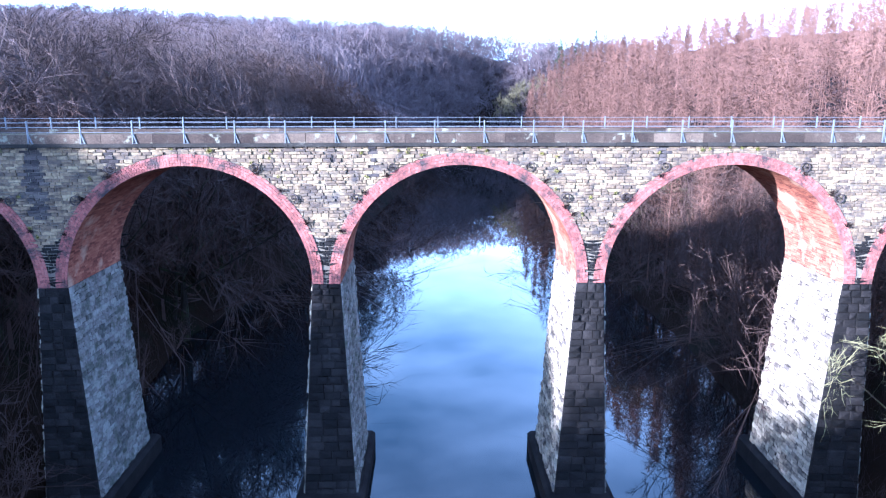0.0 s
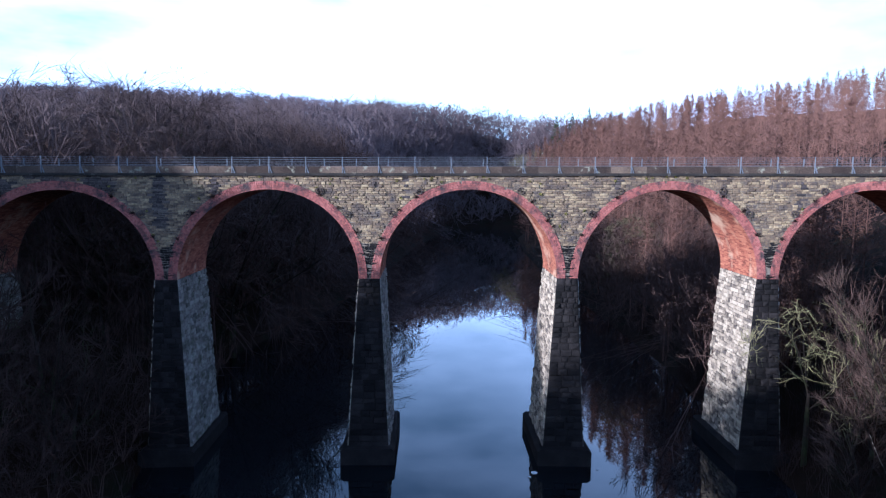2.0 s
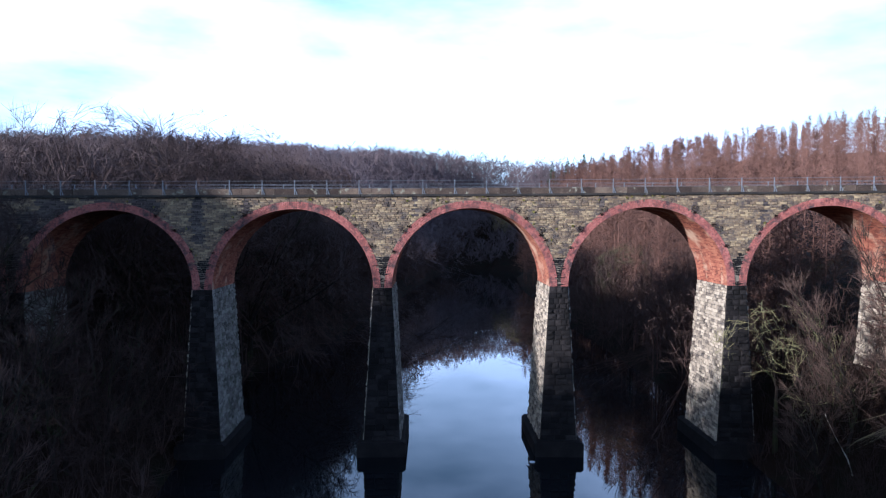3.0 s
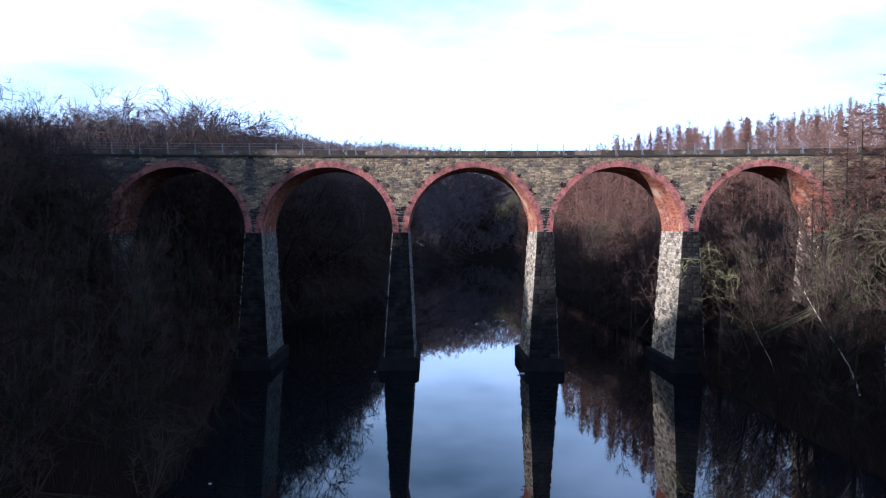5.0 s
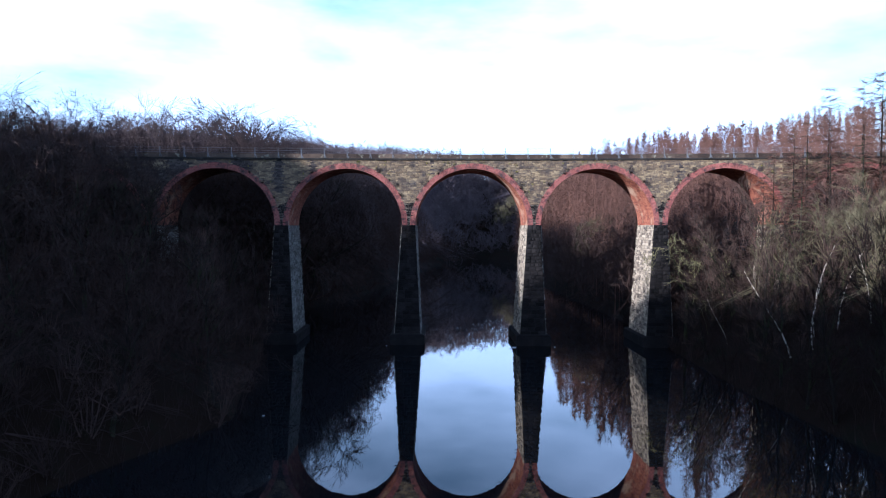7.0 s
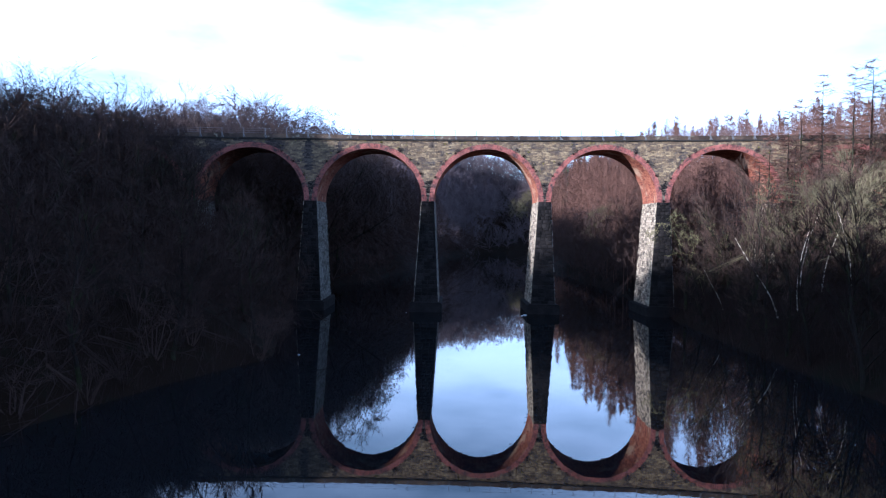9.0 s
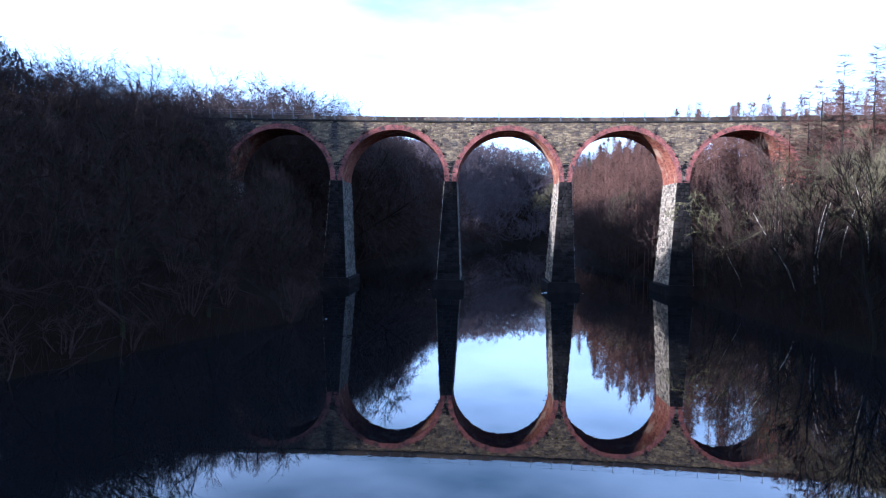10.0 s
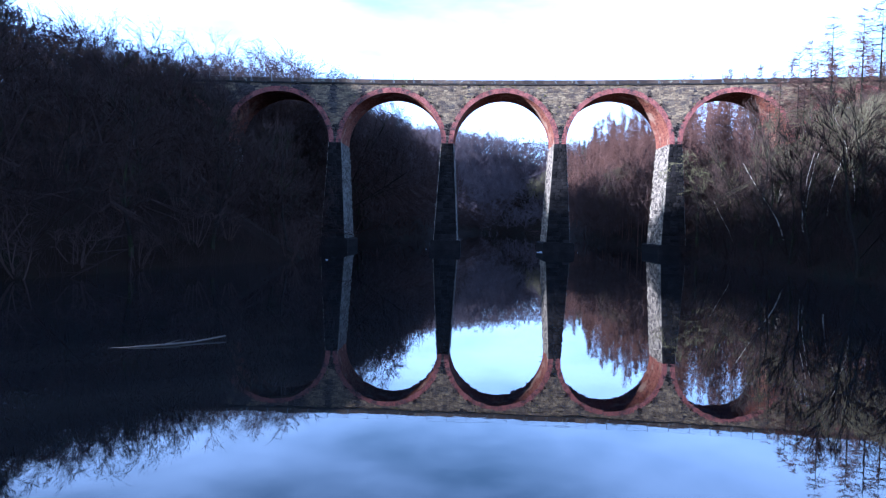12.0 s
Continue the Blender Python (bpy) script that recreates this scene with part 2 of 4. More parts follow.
def height(x, y):
    """Height of the ground: a flooded valley between two wooded banks, closed at its head."""
    sl, sr = blend(LEFT_SHORE, y) - x, x - blend(RIGHT_SHORE, y)
    s = max(sl, sr)
    if sl > sr:
        floor = 0.20 * max(0, min(y, 250) - 150) - 0.2 * max(0, min(y, 350) - 250)
    else:
        floor = 0.30 * max(0, min(y, 205) - 150) - 0.3 * max(0, min(y, 330) - 205)
    floor += 0.22 * max(0, min(y, 225) - 190) * max(0, 1 - max(0, s) / 8)
    wobble = 0.7 * noise.noise(Vector((x * 0.11, y * 0.11, 3.0)))
    if s < 0:
        return max(-2.5, s * 0.6) + max(0, floor)
    far = max(0.0, min(1.0, (y - 80) / 100))
    if sl > sr:
        top, reach = 17 + 3 * far, (16 if y > 0 else 16 + 10 * min(1, -y / 15)) + 24 * far
    else:
        top, reach = 25, 42
    return max(1.5 * min(1, s / 4), top * (1 - math.exp(-s / reach)) + floor + wobble * min(1, s / 4))


axis_x = np.concatenate([[-3000, -1200, -600, -350], np.arange(-240, -60, 8), np.arange(-60, 60, 1.5), np.arange(60, 244, 8), [350, 600, 1200, 3000]])
axis_y = np.concatenate([[-3000, -1200, -500, -250], np.arange(-160, -72, 6), np.arange(-72, 40, 1.5), np.arange(40, 260, 6), [350, 600, 1200, 3000]])
rows_of_points = [(float(x), float(y), height(float(x), float(y))) for y in axis_y for x in axis_x]
nx = len(axis_x)
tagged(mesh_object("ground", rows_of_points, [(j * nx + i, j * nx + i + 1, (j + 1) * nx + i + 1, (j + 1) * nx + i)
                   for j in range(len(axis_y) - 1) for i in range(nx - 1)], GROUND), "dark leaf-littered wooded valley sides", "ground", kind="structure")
tagged(mesh_object("water", [(-400, -400, 0), (400, -400, 0), (400, 500, 0), (-400, 500, 0)], [(0, 1, 2, 3)], WATER),
       "still dark reservoir water mirroring the sky", "water", kind="structure")


# ---- the viaduct ----
PITCH, Z_SPRING, Z_TOP, DEPTH = 10.0, 9.51, 14.66, 4.45
RADIUS = 4.47
RING = 0.43
BEND, CLIMB = -0.002, 0.012
ARCHES = range(-3, 4)
viaduct = empty("viaduct", label="disused stone railway viaduct with red brick arches standing in the water", category="viaduct")


def lie(p):
    """From the straight drawing of the viaduct to its place: slightly bent in plan, slightly climbing."""
    x, y, z = p
    return (x, y + BEND * x * x, z + CLIMB * x * max(0.0, min(1.0, z / Z_SPRING)))


def lay(soup):
    soup.v = [lie(p) for p in soup.v]
    return soup


def stone_on(soup, corners, normal, proud, bevel, bulge=0.0):
    """One dressed stone: a proud face with chamfered sides, over a quad of the wall; bulge gives it a rock face."""
    c = sum(corners, Vector()) / 4
    front = [p + (c - p).normalized() * bevel * random.uniform(0.6, 1.7) + normal * (proud + random.uniform(-0.008, 0.008)) for p in corners]
    flanks = [(0, 1, 5, 4), (1, 2, 6, 5), (2, 3, 7, 6), (3, 0, 4, 7)]
    if bulge:
        peak = c.lerp(corners[random.randrange(4)], random.uniform(0, 0.4)) + normal * (proud + bulge * random.uniform(0.2, 1.0))
        soup.add([tuple(p) for p in corners + front + [peak]], [(4, 5, 8), (5, 6, 8), (6, 7, 8), (7, 4, 8)] + flanks)
    else:
        soup.add([tuple(p) for p in corners + front], [(4, 5, 6, 7)] + flanks)


def piece(name, mat, parent, corners, normal, proud, bevel, bulge=0.0):
    """One stone or brick as an object of its own."""
    s = Soup()
    stone_on(s, corners, normal, proud, bevel, bulge)
    return lay(s).make(name, mat, parent)


def courses(z0, z1, low, high):
    z = z0
    while z < z1 - 0.04:
        h = min(random.uniform(low, high), z1 - z)
        if z1 - z - h < low * 0.6:
            h = z1 - z
        yield z, z + h
        z += h


def lengths(u0, u1, low, high):
    u = u0
    while u < u1 - 0.01:
        w = min(random.uniform(low, high), u1 - u)
        if u1 - u - w < low * 0.5:
            w = u1 - u
        yield u, u + w
        u += w


def extrados(x):
    """Underside of the spandrel stonework at x: the top of the brick ring, or the springing."""
    k = round(x / PITCH)
    d = x - k * PITCH
    r = RADIUS + RING
    if abs(d) >= r:
        return Z_SPRING
    return Z_SPRING + math.sqrt(r * r - d * d)


def arc(k, r, a):
    return (k * PITCH + r * math.cos(a), Z_SPRING + r * math.sin(a))


X0, X1 = -38.0, 38.0
SEG = 40
# the body of the wall above the arches, with the barrels of the arches going through it
core, barrel = Soup(), {}
edges = list(np.arange(X0, -3 * PITCH - RADIUS, 0.8))
for k in ARCHES:
    edges += [k * PITCH - RADIUS * math.cos(math.pi * i / SEG) for i in range(SEG + 1)]
edges += list(np.arange(3 * PITCH + RADIUS + 0.4, X1 + 0.01, 0.8))


def intrados(x):
    k = round(x / PITCH)
    d = abs(x - k * PITCH)
    return Z_SPRING + math.sqrt(max(0, RADIUS * RADIUS - d * d)) if k in ARCHES else Z_SPRING


for a, c in zip(edges, edges[1:]):
    za, zc = (intrados(a), intrados(c)) if c - a < 0.9 else (Z_SPRING, Z_SPRING)
    if c < -3 * PITCH - RADIUS + 0.01 or a > 3 * PITCH + RADIUS - 0.01:
        za = zc = 6.0
    for y, turn in ((0.03, 1), (DEPTH - 0.03, -1)):
        q = [(a, y, za), (c, y, zc), (c, y, Z_TOP), (a, y, Z_TOP)]
        core.add(q if turn > 0 else q[::-1], [(0, 1, 2, 3)])
for a, c in zip(edges, edges[1:]):
    core.add([(a, 0.03, Z_TOP), (c, 0.03, Z_TOP), (c, DEPTH - 0.03, Z_TOP), (a, DEPTH - 0.03, Z_TOP)], [(0, 1, 2, 3)])
lay(core).make("wall_core", MORTAR, viaduct)

for k in ARCHES:
    s = Soup()
    # bricks of the barrel, in courses along the arch
    for i in range(150):
        a0, a1 = math.pi * i / 150, math.pi * (i + 1) / 150
        for y0, y1 in lengths(0.0, DEPTH, 0.22, 0.48):
            dr = random.uniform(0, 0.012)
            p = [arc(k, RADIUS - dr, t) for t in (a0 + 0.0012, a1 - 0.0012)]
            s.add([(p[0][0], y0 + 0.004, p[0][1]), (p[1][0], y0 + 0.004, p[1][1]), (p[1][0], y1 - 0.004, p[1][1]), (p[0][0], y1 - 0.004, p[0][1])], [(0, 1, 2, 3)])
    p = [arc(k, RADIUS + 0.01, math.pi * i / SEG) for i in range(SEG + 1)]
    s.add([(x, y, z) for x, z in p for y in (0.0, DEPTH)], [(2 * i, 2 * i + 2, 2 * i + 3, 2 * i + 1) for i in range(SEG)])
    lay(s).make("arch_barrel", SOFFIT, viaduct, "red brick arch soffit with pale lime stains")
    for face in (0, 1):
        s = Soup()
        y, sign = (0.0, -1) if face == 0 else (DEPTH, 1)
        single = face == 0 and k == 0
        ring_part = empty("arch_ring", label="four-course red brick arch ring, sooty in places") if single else None
        if single:
            ring_part.parent = viaduct
        for ring in range(4):
            r0, r1 = RADIUS + ring * RING / 4, RADIUS + (ring + 1) * RING / 4
            count = 146 if ring % 2 else 142
            for i in range(count):
                a0, a1 = math.pi * i / count + 0.0006, math.pi * (i + 1) / count - 0.0006
                c = [Vector((x, y, z)) for x, z in (arc(k, r0 + 0.003, a0), arc(k, r0 + 0.003, a1), arc(k, r1 - 0.003, a1), arc(k, r1 - 0.003, a0))]
                if random.random() < 0.04 and ring == 3:
                    continue
                if sign < 0:
                    c = c[::-1]
                if single and ring < 2:
                    piece("brick", BRICK_SINGLE, ring_part, c, Vector((0, sign, 0)), random.uniform(0.012, 0.03), 0.003)
                else:
                    stone_on(s, c, Vector((0, sign, 0)), random.uniform(0.012, 0.03), 0.003)
        lay(s).make("outer_course" if single else "arch_ring", BRICK, ring_part or viaduct, "red brick arch courses, sooty in places", "stuff")

# stonework of the two faces above the arches
# dark streaks of run-off water: place along the wall, half width, lowest height
STREAKS = ((-3.15, 0.2, 13.5), (-12.6, 0.22, 13.4), (7.4, 0.14, 13.8), (16.4, 0.2, 12.9), (-15.2, 0.45, 12.0))
single_wall = empty("spandrel_wall", label="coursed rubble sandstone, buff and sooty")
single_wall.parent = viaduct
singles = 0
for face in (0, 1):
    y, sign = (0.03, -1) if face == 0 else (DEPTH - 0.03, 1)
    bays, blackish, damp_shaded = {}, {}, {}
    coarse = 2.2 if face else 1.0
    for z0, z1 in courses(Z_SPRING + 0.01, Z_TOP, 0.085 * coarse, 0.145 * coarse):
        for x0, x1 in lengths(X0 + random.uniform(0, 0.3), X1, 0.15 * coarse, 0.46 * coarse):
            e0, e1 = extrados(x0), extrados(x1)
            if min(e0, e1) > z1 - 0.03:
                continue
            a, c = min(max(z0, e0), z1 - 0.012), min(max(z0, e1), z1 - 0.012)
            q = [Vector((x0 + 0.006, y, a + 0.005)), Vector((x1 - 0.006, y, c + 0.005)), Vector((x1 - 0.006, y, z1 - 0.005)), Vector((x0 + 0.006, y, z1 - 0.005))]
            q = [p + Vector((random.uniform(-0.016, 0.016), 0, random.uniform(-0.012, 0.012))) for p in q]
            if sign > 0:
                q = q[::-1]
            xm, bay = (x0 + x1) / 2, math.floor(((x0 + x1) / 2 + PITCH / 2) / PITCH)
            proud = random.choice((0.008, 0.022, 0.036, 0.05, 0.068))
            # Near-black stones low between the arches, with an uneven upper edge
            low_dark = z0 < Z_SPRING + 1.5 + 0.9 * noise.noise(Vector((xm * 0.9, 0, z0 * 0.6)))
            streak = any(abs(xm - sx) < sw * (0.7 + 0.5 * noise.noise(Vector((xm, 2, z0 * 3)))) and z0 > sz for sx, sw, sz in STREAKS)
            # Towards the left end: sooty blotches plus the bank trees' shade, put into colour
            soot_and_shade = xm < -17 and noise.noise(Vector((xm * 0.8, 5, z0 * 0.9))) > 0.25 + 0.06 * max(-5, xm + 14.5)
            if (streak or soot_and_shade) and not low_dark:
                stone_on(damp_shaded.setdefault(bay, Soup()), q, Vector((0, sign, 0)), proud, 0.013, 0.018)
            elif low_dark:
                stone_on(blackish.setdefault(bay, Soup()), q, Vector((0, sign, 0)), proud, 0.013, 0.018)
            elif face == 0 and bay == 0 and singles < 300:
                singles += 1
                piece("stone", STONE_SINGLE, single_wall, q, Vector((0, sign, 0)), proud, 0.013, 0.018)
            else:
                stone_on(bays.setdefault(bay, Soup()), q, Vector((0, sign, 0)), proud, 0.013, 0.018)
    for s in bays.values():
        lay(s).make("spandrel_wall", STONE, viaduct, "coursed rubble sandstone, buff and sooty", "stuff")
    for s in damp_shaded.values():
        lay(s).make("damp_shaded_stonework", DAMP_SHADED, viaduct, "stones darkened by run-off water and, at the left end, by soot and painted shade", "stuff")
    for s in blackish.values():
        lay(s).make("haunch_stonework", PIER_FACE, viaduct, "blackish stonework between the arches", "stuff")

# piers
TOP_HALF, LOW_HALF, PLINTH = 0.53, 1.03, 0.85
for k in range(-4, 4):
    xc = (k + 0.5) * PITCH
    pier = empty("pier", label="battered stone pier, blackish outer face, paler sides")
    pier.parent = viaduct
    Z0 = PLINTH - 0.1
    lean_y = 0.22

    def side(sx, f, z):
        """A point of the pier's outline: sx -1..1 across, f 0..1 front to back, at height z."""
        t = (z - Z0) / (Z_SPRING - Z0)
        h = LOW_HALF + (TOP_HALF - LOW_HALF) * t
        y0, y1 = 0.02 - lean_y * (1 - t), DEPTH - 0.02 + lean_y * (1 - t)
        return Vector((xc + sx * h, y0 + (y1 - y0) * f, z))

    s = Soup()
    s.add([tuple(side(a, f, z)) for z in (Z0 - 3.5, Z_SPRING) for a, f in ((-1, 0), (1, 0), (1, 1), (-1, 1))],
          [(0, 1, 5, 4), (1, 2, 6, 5), (2, 3, 7, 6), (3, 0, 4, 7), (4, 5, 6, 7)])
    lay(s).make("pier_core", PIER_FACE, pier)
    # Colour follows the facing: near-black front and back, pale left, shade-darkened right
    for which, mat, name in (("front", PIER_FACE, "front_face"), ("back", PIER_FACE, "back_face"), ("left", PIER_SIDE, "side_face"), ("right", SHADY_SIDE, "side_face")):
        s = Soup()
        single = which == "front" and k in (-1, 0)
        face_part = empty(name, label="blackish coursed stone face") if single else None
        if single:
            face_part.parent = pier
        for z0, z1 in courses(Z0, Z_SPRING, 0.25, 0.36) if which in ("front", "back") else courses(Z0, Z_SPRING, 0.13, 0.22):
            for u0, u1 in lengths(0, 1, 0.22, 0.42) if which in ("front", "back") else lengths(0, 1, 0.05, 0.12):
                if which == "front":
                    q = [side(2 * u - 1, 0, z) for u, z in ((u0, z0), (u1, z0), (u1, z1), (u0, z1))]
                elif which == "back":
                    q = [side(1 - 2 * u, 1, z) for u, z in ((u0, z0), (u1, z0), (u1, z1), (u0, z1))]
                elif which == "left":
                    q = [side(-1, 1 - u, z) for u, z in ((u0, z0), (u1, z0), (u1, z1), (u0, z1))]
                else:
                    q = [side(1, u, z) for u, z in ((u0, z0), (u1, z0), (u1, z1), (u0, z1))]
                c = sum(q, Vector()) / 4
                q = [p + (c - p).normalized() * 0.01 for p in q]
                nrm = (q[1] - q[0]).cross(q[3] - q[0]).normalized()
                proud = random.choice((0.02, 0.035, 0.055, 0.08) if which in ("front", "back") else (0.004, 0.03, 0.045, 0.06, 0.075))
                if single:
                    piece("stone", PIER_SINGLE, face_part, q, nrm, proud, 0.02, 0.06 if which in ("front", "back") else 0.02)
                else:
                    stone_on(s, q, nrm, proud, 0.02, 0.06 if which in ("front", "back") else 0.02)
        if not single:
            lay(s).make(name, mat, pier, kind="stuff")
    s = Soup()
    w0, w1 = LOW_HALF + 0.34, LOW_HALF + 0.30
    y0, y1 = -0.22 - 0.50, DEPTH + 0.22 + 0.50
    s.add([(xc + a * w, y, z) for z, w in ((-3, w0), (PLINTH - 0.12, w0), (PLINTH, w1 - 0.12)) for a, y in ((-1, y0), (1, y0), (1, y1), (-1, y1))],
          [(i, (i + 1) % 4, 4 + (i + 1) % 4, 4 + i) for i in range(4)] + [(4 + i, 4 + (i + 1) % 4, 8 + (i + 1) % 4, 8 + i) for i in range(4)] + [(8, 9, 10, 11)])
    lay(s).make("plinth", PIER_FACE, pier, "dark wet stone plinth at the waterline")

# cast iron tie plates with six spokes, two on each haunch
for k in ARCHES:
    for a in (40, 60, 120, 140):
        x, z = arc(k, RADIUS + RING + 0.17, radians(a))
        s = Soup()
        ring = [math.tau * i / 14 for i in range(15)]
        for y, turn in ((-0.10, 1), (-0.05, -1)):
            s.add([(x + r * math.cos(t), y, z + r * math.sin(t)) for t in ring for r in (0.15, 0.178)],
                  [(2 * i, 2 * i + 1, 2 * i + 3, 2 * i + 2)[::turn] for i in range(14)])
        for r in (0.15, 0.178):
            s.add([(x + r * math.cos(t), y, z + r * math.sin(t)) for t in ring for y in (-0.10, -0.05)],
                  [(2 * i, 2 * i + 1, 2 * i + 3, 2 * i + 2) for i in range(14)])
        for i in range(6):
            t = math.tau * i / 6 + 0.3
            s.tube((x, -0.09, z), (x + 0.14 * math.cos(t), -0.075, z + 0.14 * math.sin(t)), 0.010, 0.009, 4)
        s.tube((x, 0.0, z), (x, -0.13, z), 0.034, 0.026, 7)
        lay(s).make("tie_plate", IRON, viaduct, "dark cast iron tie plate like a spoked wheel")

# string course, parapet beams, track bed
course = empty("string_course", label="projecting dark stone string course")
course.parent = viaduct
kerb = empty("parapet", label="low weathered concrete parapet kerb with pale lichen")
kerb.parent = viaduct
for y0, y1 in ((-0.13, 0.34), (DEPTH - 0.34, DEPTH + 0.13)):
    for x0, x1 in lengths(X0, X1, 1.3, 1.9):
        s, d = Soup(), random.uniform(-0.012, 0.012)
        s.box(x0 + 0.004, y0 + d, Z_TOP, x1 - 0.004, y1 + d, Z_TOP + 0.13 + random.uniform(-0.006, 0.006))
        lay(s).make("block", CONCRETE, course)
for y0, y1 in ((-0.05, 0.26), (DEPTH - 0.26, DEPTH + 0.05)):
    for x0, x1 in lengths(X0, X1, 1.79, 1.81):
        s, d = Soup(), random.uniform(-0.008, 0.008)
        s.box(x0 + 0.006, y0 + d, Z_TOP + 0.12, x1 - 0.006, y1 + d, Z_TOP + 0.46 + random.uniform(-0.008, 0.008))
        lay(s).make("block", KERB, kerb)
s = Soup()
nx_bed = 76
for i in range(nx_bed):
    xa, xb = X0 + i, X0 + i + 1
    s.add([(xa, 0.26, Z_TOP + 0.3), (xb, 0.26, Z_TOP + 0.3), (xb, DEPTH - 0.26, Z_TOP + 0.3), (xa, DEPTH - 0.26, Z_TOP + 0.3)], [(0, 1, 2, 3)])
lay(s).make("track_bed", BALLAST, viaduct, "grassy gravel track bed")

# railings along both edges
for y, first, gap in ((-0.07, -36.72, 1.788), (DEPTH + 0.07, -36.3, 1.775)):
    railing = empty("railing", label="galvanised steel three-rail railing with braced posts", category="railing", group="railings of the viaduct")
    for i in range(42):
        x = first + i * gap
        s = Soup()
        s.box(x - 0.018, y - 0.03, Z_TOP + 0.12, x + 0.018, y + 0.03, Z_TOP + 0.94)
        s.add([(x + 0.02, y - 0.02, Z_TOP + 0.5), (x + 0.02, y + 0.02, Z_TOP + 0.5), (x + 0.16, y + 0.02, Z_TOP + 0.12), (x + 0.16, y - 0.02, Z_TOP + 0.12),
               (x + 0.02, y - 0.02, Z_TOP + 0.42), (x + 0.02, y + 0.02, Z_TOP + 0.42), (x + 0.11, y + 0.02, Z_TOP + 0.12), (x + 0.11, y - 0.02, Z_TOP + 0.12)],
              [(0, 1, 2, 3), (4, 7, 6, 5), (0, 3, 7, 4), (1, 5, 6, 2)])
        s.box(x - 0.04, y - 0.04, Z_TOP + 0.125, x + 0.17, y + 0.04, Z_TOP + 0.14)
        lay(s).make("post", STEEL, railing)
    for h in (0.53, 0.70, 0.89):
        s = Soup()
        ring = [(math.cos(j * math.tau / 6) * 0.009, math.sin(j * math.tau / 6) * 0.009) for j in range(6)]
        at = [lie((first + i * gap, y, Z_TOP + h)) for i in range(42)]
        s.add([(x, py + c, z + d) for x, py, z in at for c, d in ring],
              [(6 * i + j, 6 * i + (j + 1) % 6, 6 * i + 6 + (j + 1) % 6, 6 * i + 6 + j) for i in range(41) for j in range(6)])
        s.make("rail", STEEL, railing)


# ---- trees ----
def grow(wood, twigs, a, way, length, radius, depth, spread=0.6, lift=0.15, kids=3, twig_len=0.8, twig_width=0.02, twig_count=5):
    """One limb, its side limbs, and a spray of twigs at its end."""
    steps = 3 if depth > 1 else 2
    p, r = Vector(a), radius
    for i in range(steps):
        way = (way + Vector((random.gauss(0, 0.13), random.gauss(0, 0.13), random.gauss(0, 0.08) + lift * 0.3))).normalized()
        q, r1 = p + way * length / steps, r * (0.82 if depth else 0.7)
        if r > 0.016:
            wood.tube(p, q, r, r1, 6 if r > 0.09 else 4 if r > 0.04 else 3)
        else:
            wood.sliver(p, q, r * 2)
        if depth > 0 and i > 0 or depth > 2:
            for _ in range(kids if i == steps - 1 else max(1, kids - 1)):
                side = Vector((random.gauss(0, 1), random.gauss(0, 1), random.gauss(0, 0.5))).normalized()
                grow(wood, twigs, q, (way * (1 - spread) + side * spread + Vector((0, 0, lift))).normalized(), length * random.uniform(0.55, 0.8), r1 * random.uniform(0.45, 0.65),
                     depth - 1, spread, lift, kids, twig_len, twig_width, twig_count)
        if depth <= 1:
            for _ in range(twig_count):
                side = Vector((random.gauss(0, 1), random.gauss(0, 1), random.gauss(0, 0.6) + 0.2)).normalized()
                s = p.lerp(q, random.random())
                e = s + (way * 0.7 + side * 0.8).normalized() * twig_len * random.uniform(0.5, 1.2)
                twigs.sliver(s, e, twig_width)
                m = s.lerp(e, random.uniform(0.3, 0.6))
                twigs.sliver(m, m + (e - s).lerp(side * twig_len, 0.5) * 0.6, twig_width * 0.8)
        p, r = q, r1


def bare_tree(name, label, tall, trunk_r, limbs, bark, twig_mat, clear=0.3, depth=2, wide=0.62, lift=0.2, tilt=0.0, twig_width=0.026, category="tree", group="", bunch=8):
    """A leafless broadleaf with a tapered trunk, limbs and a crown of fine twigs."""
    tree = empty(name, label=label, category=category, group=group)
    wood, twigs = Soup(), Soup()
    p, way, r = Vector((0, 0, -0.4)), Vector((tilt, tilt * 0.4, 1)).normalized(), trunk_r
    n_steps = 7
    points, radii = [p], [r]
    for i in range(n_steps):
        way = (way + Vector((random.gauss(0, 0.10), random.gauss(0, 0.10), 0.05 if abs(tilt) < 0.2 else 0.03))).normalized()
        q = p + way * tall * 0.75 / n_steps
        points.append(q)
        radii.append(r * 0.84)
        if i / n_steps >= clear:
            for _ in range(limbs):
                t = random.random() * math.tau
                side = Vector((math.cos(t), math.sin(t), 0))
                fan(twigs if bark is BIRCH else wood, twigs, p.lerp(q, random.random()), (side * wide + way * (1 - wide) + Vector((0, 0, lift))).normalized(), tall * random.uniform(0.10, 0.16) * (1.15 - 0.5 * i / n_steps),
                    r * random.uniform(0.32, 0.5), depth, 0.5, twig_width, bunch)
        p, r = q, r * 0.84
    for _ in range(3):
        fan(twigs if bark is BIRCH else wood, twigs, p, (way + Vector((random.gauss(0, 0.3), random.gauss(0, 0.3), 0))).normalized(), tall * 0.13, r * 0.6, depth, 0.45, twig_width, bunch)
    wood.stem(points, radii)
    wood.make("trunk", bark, tree)
    twigs.make("crown", twig_mat, tree)
    return tree


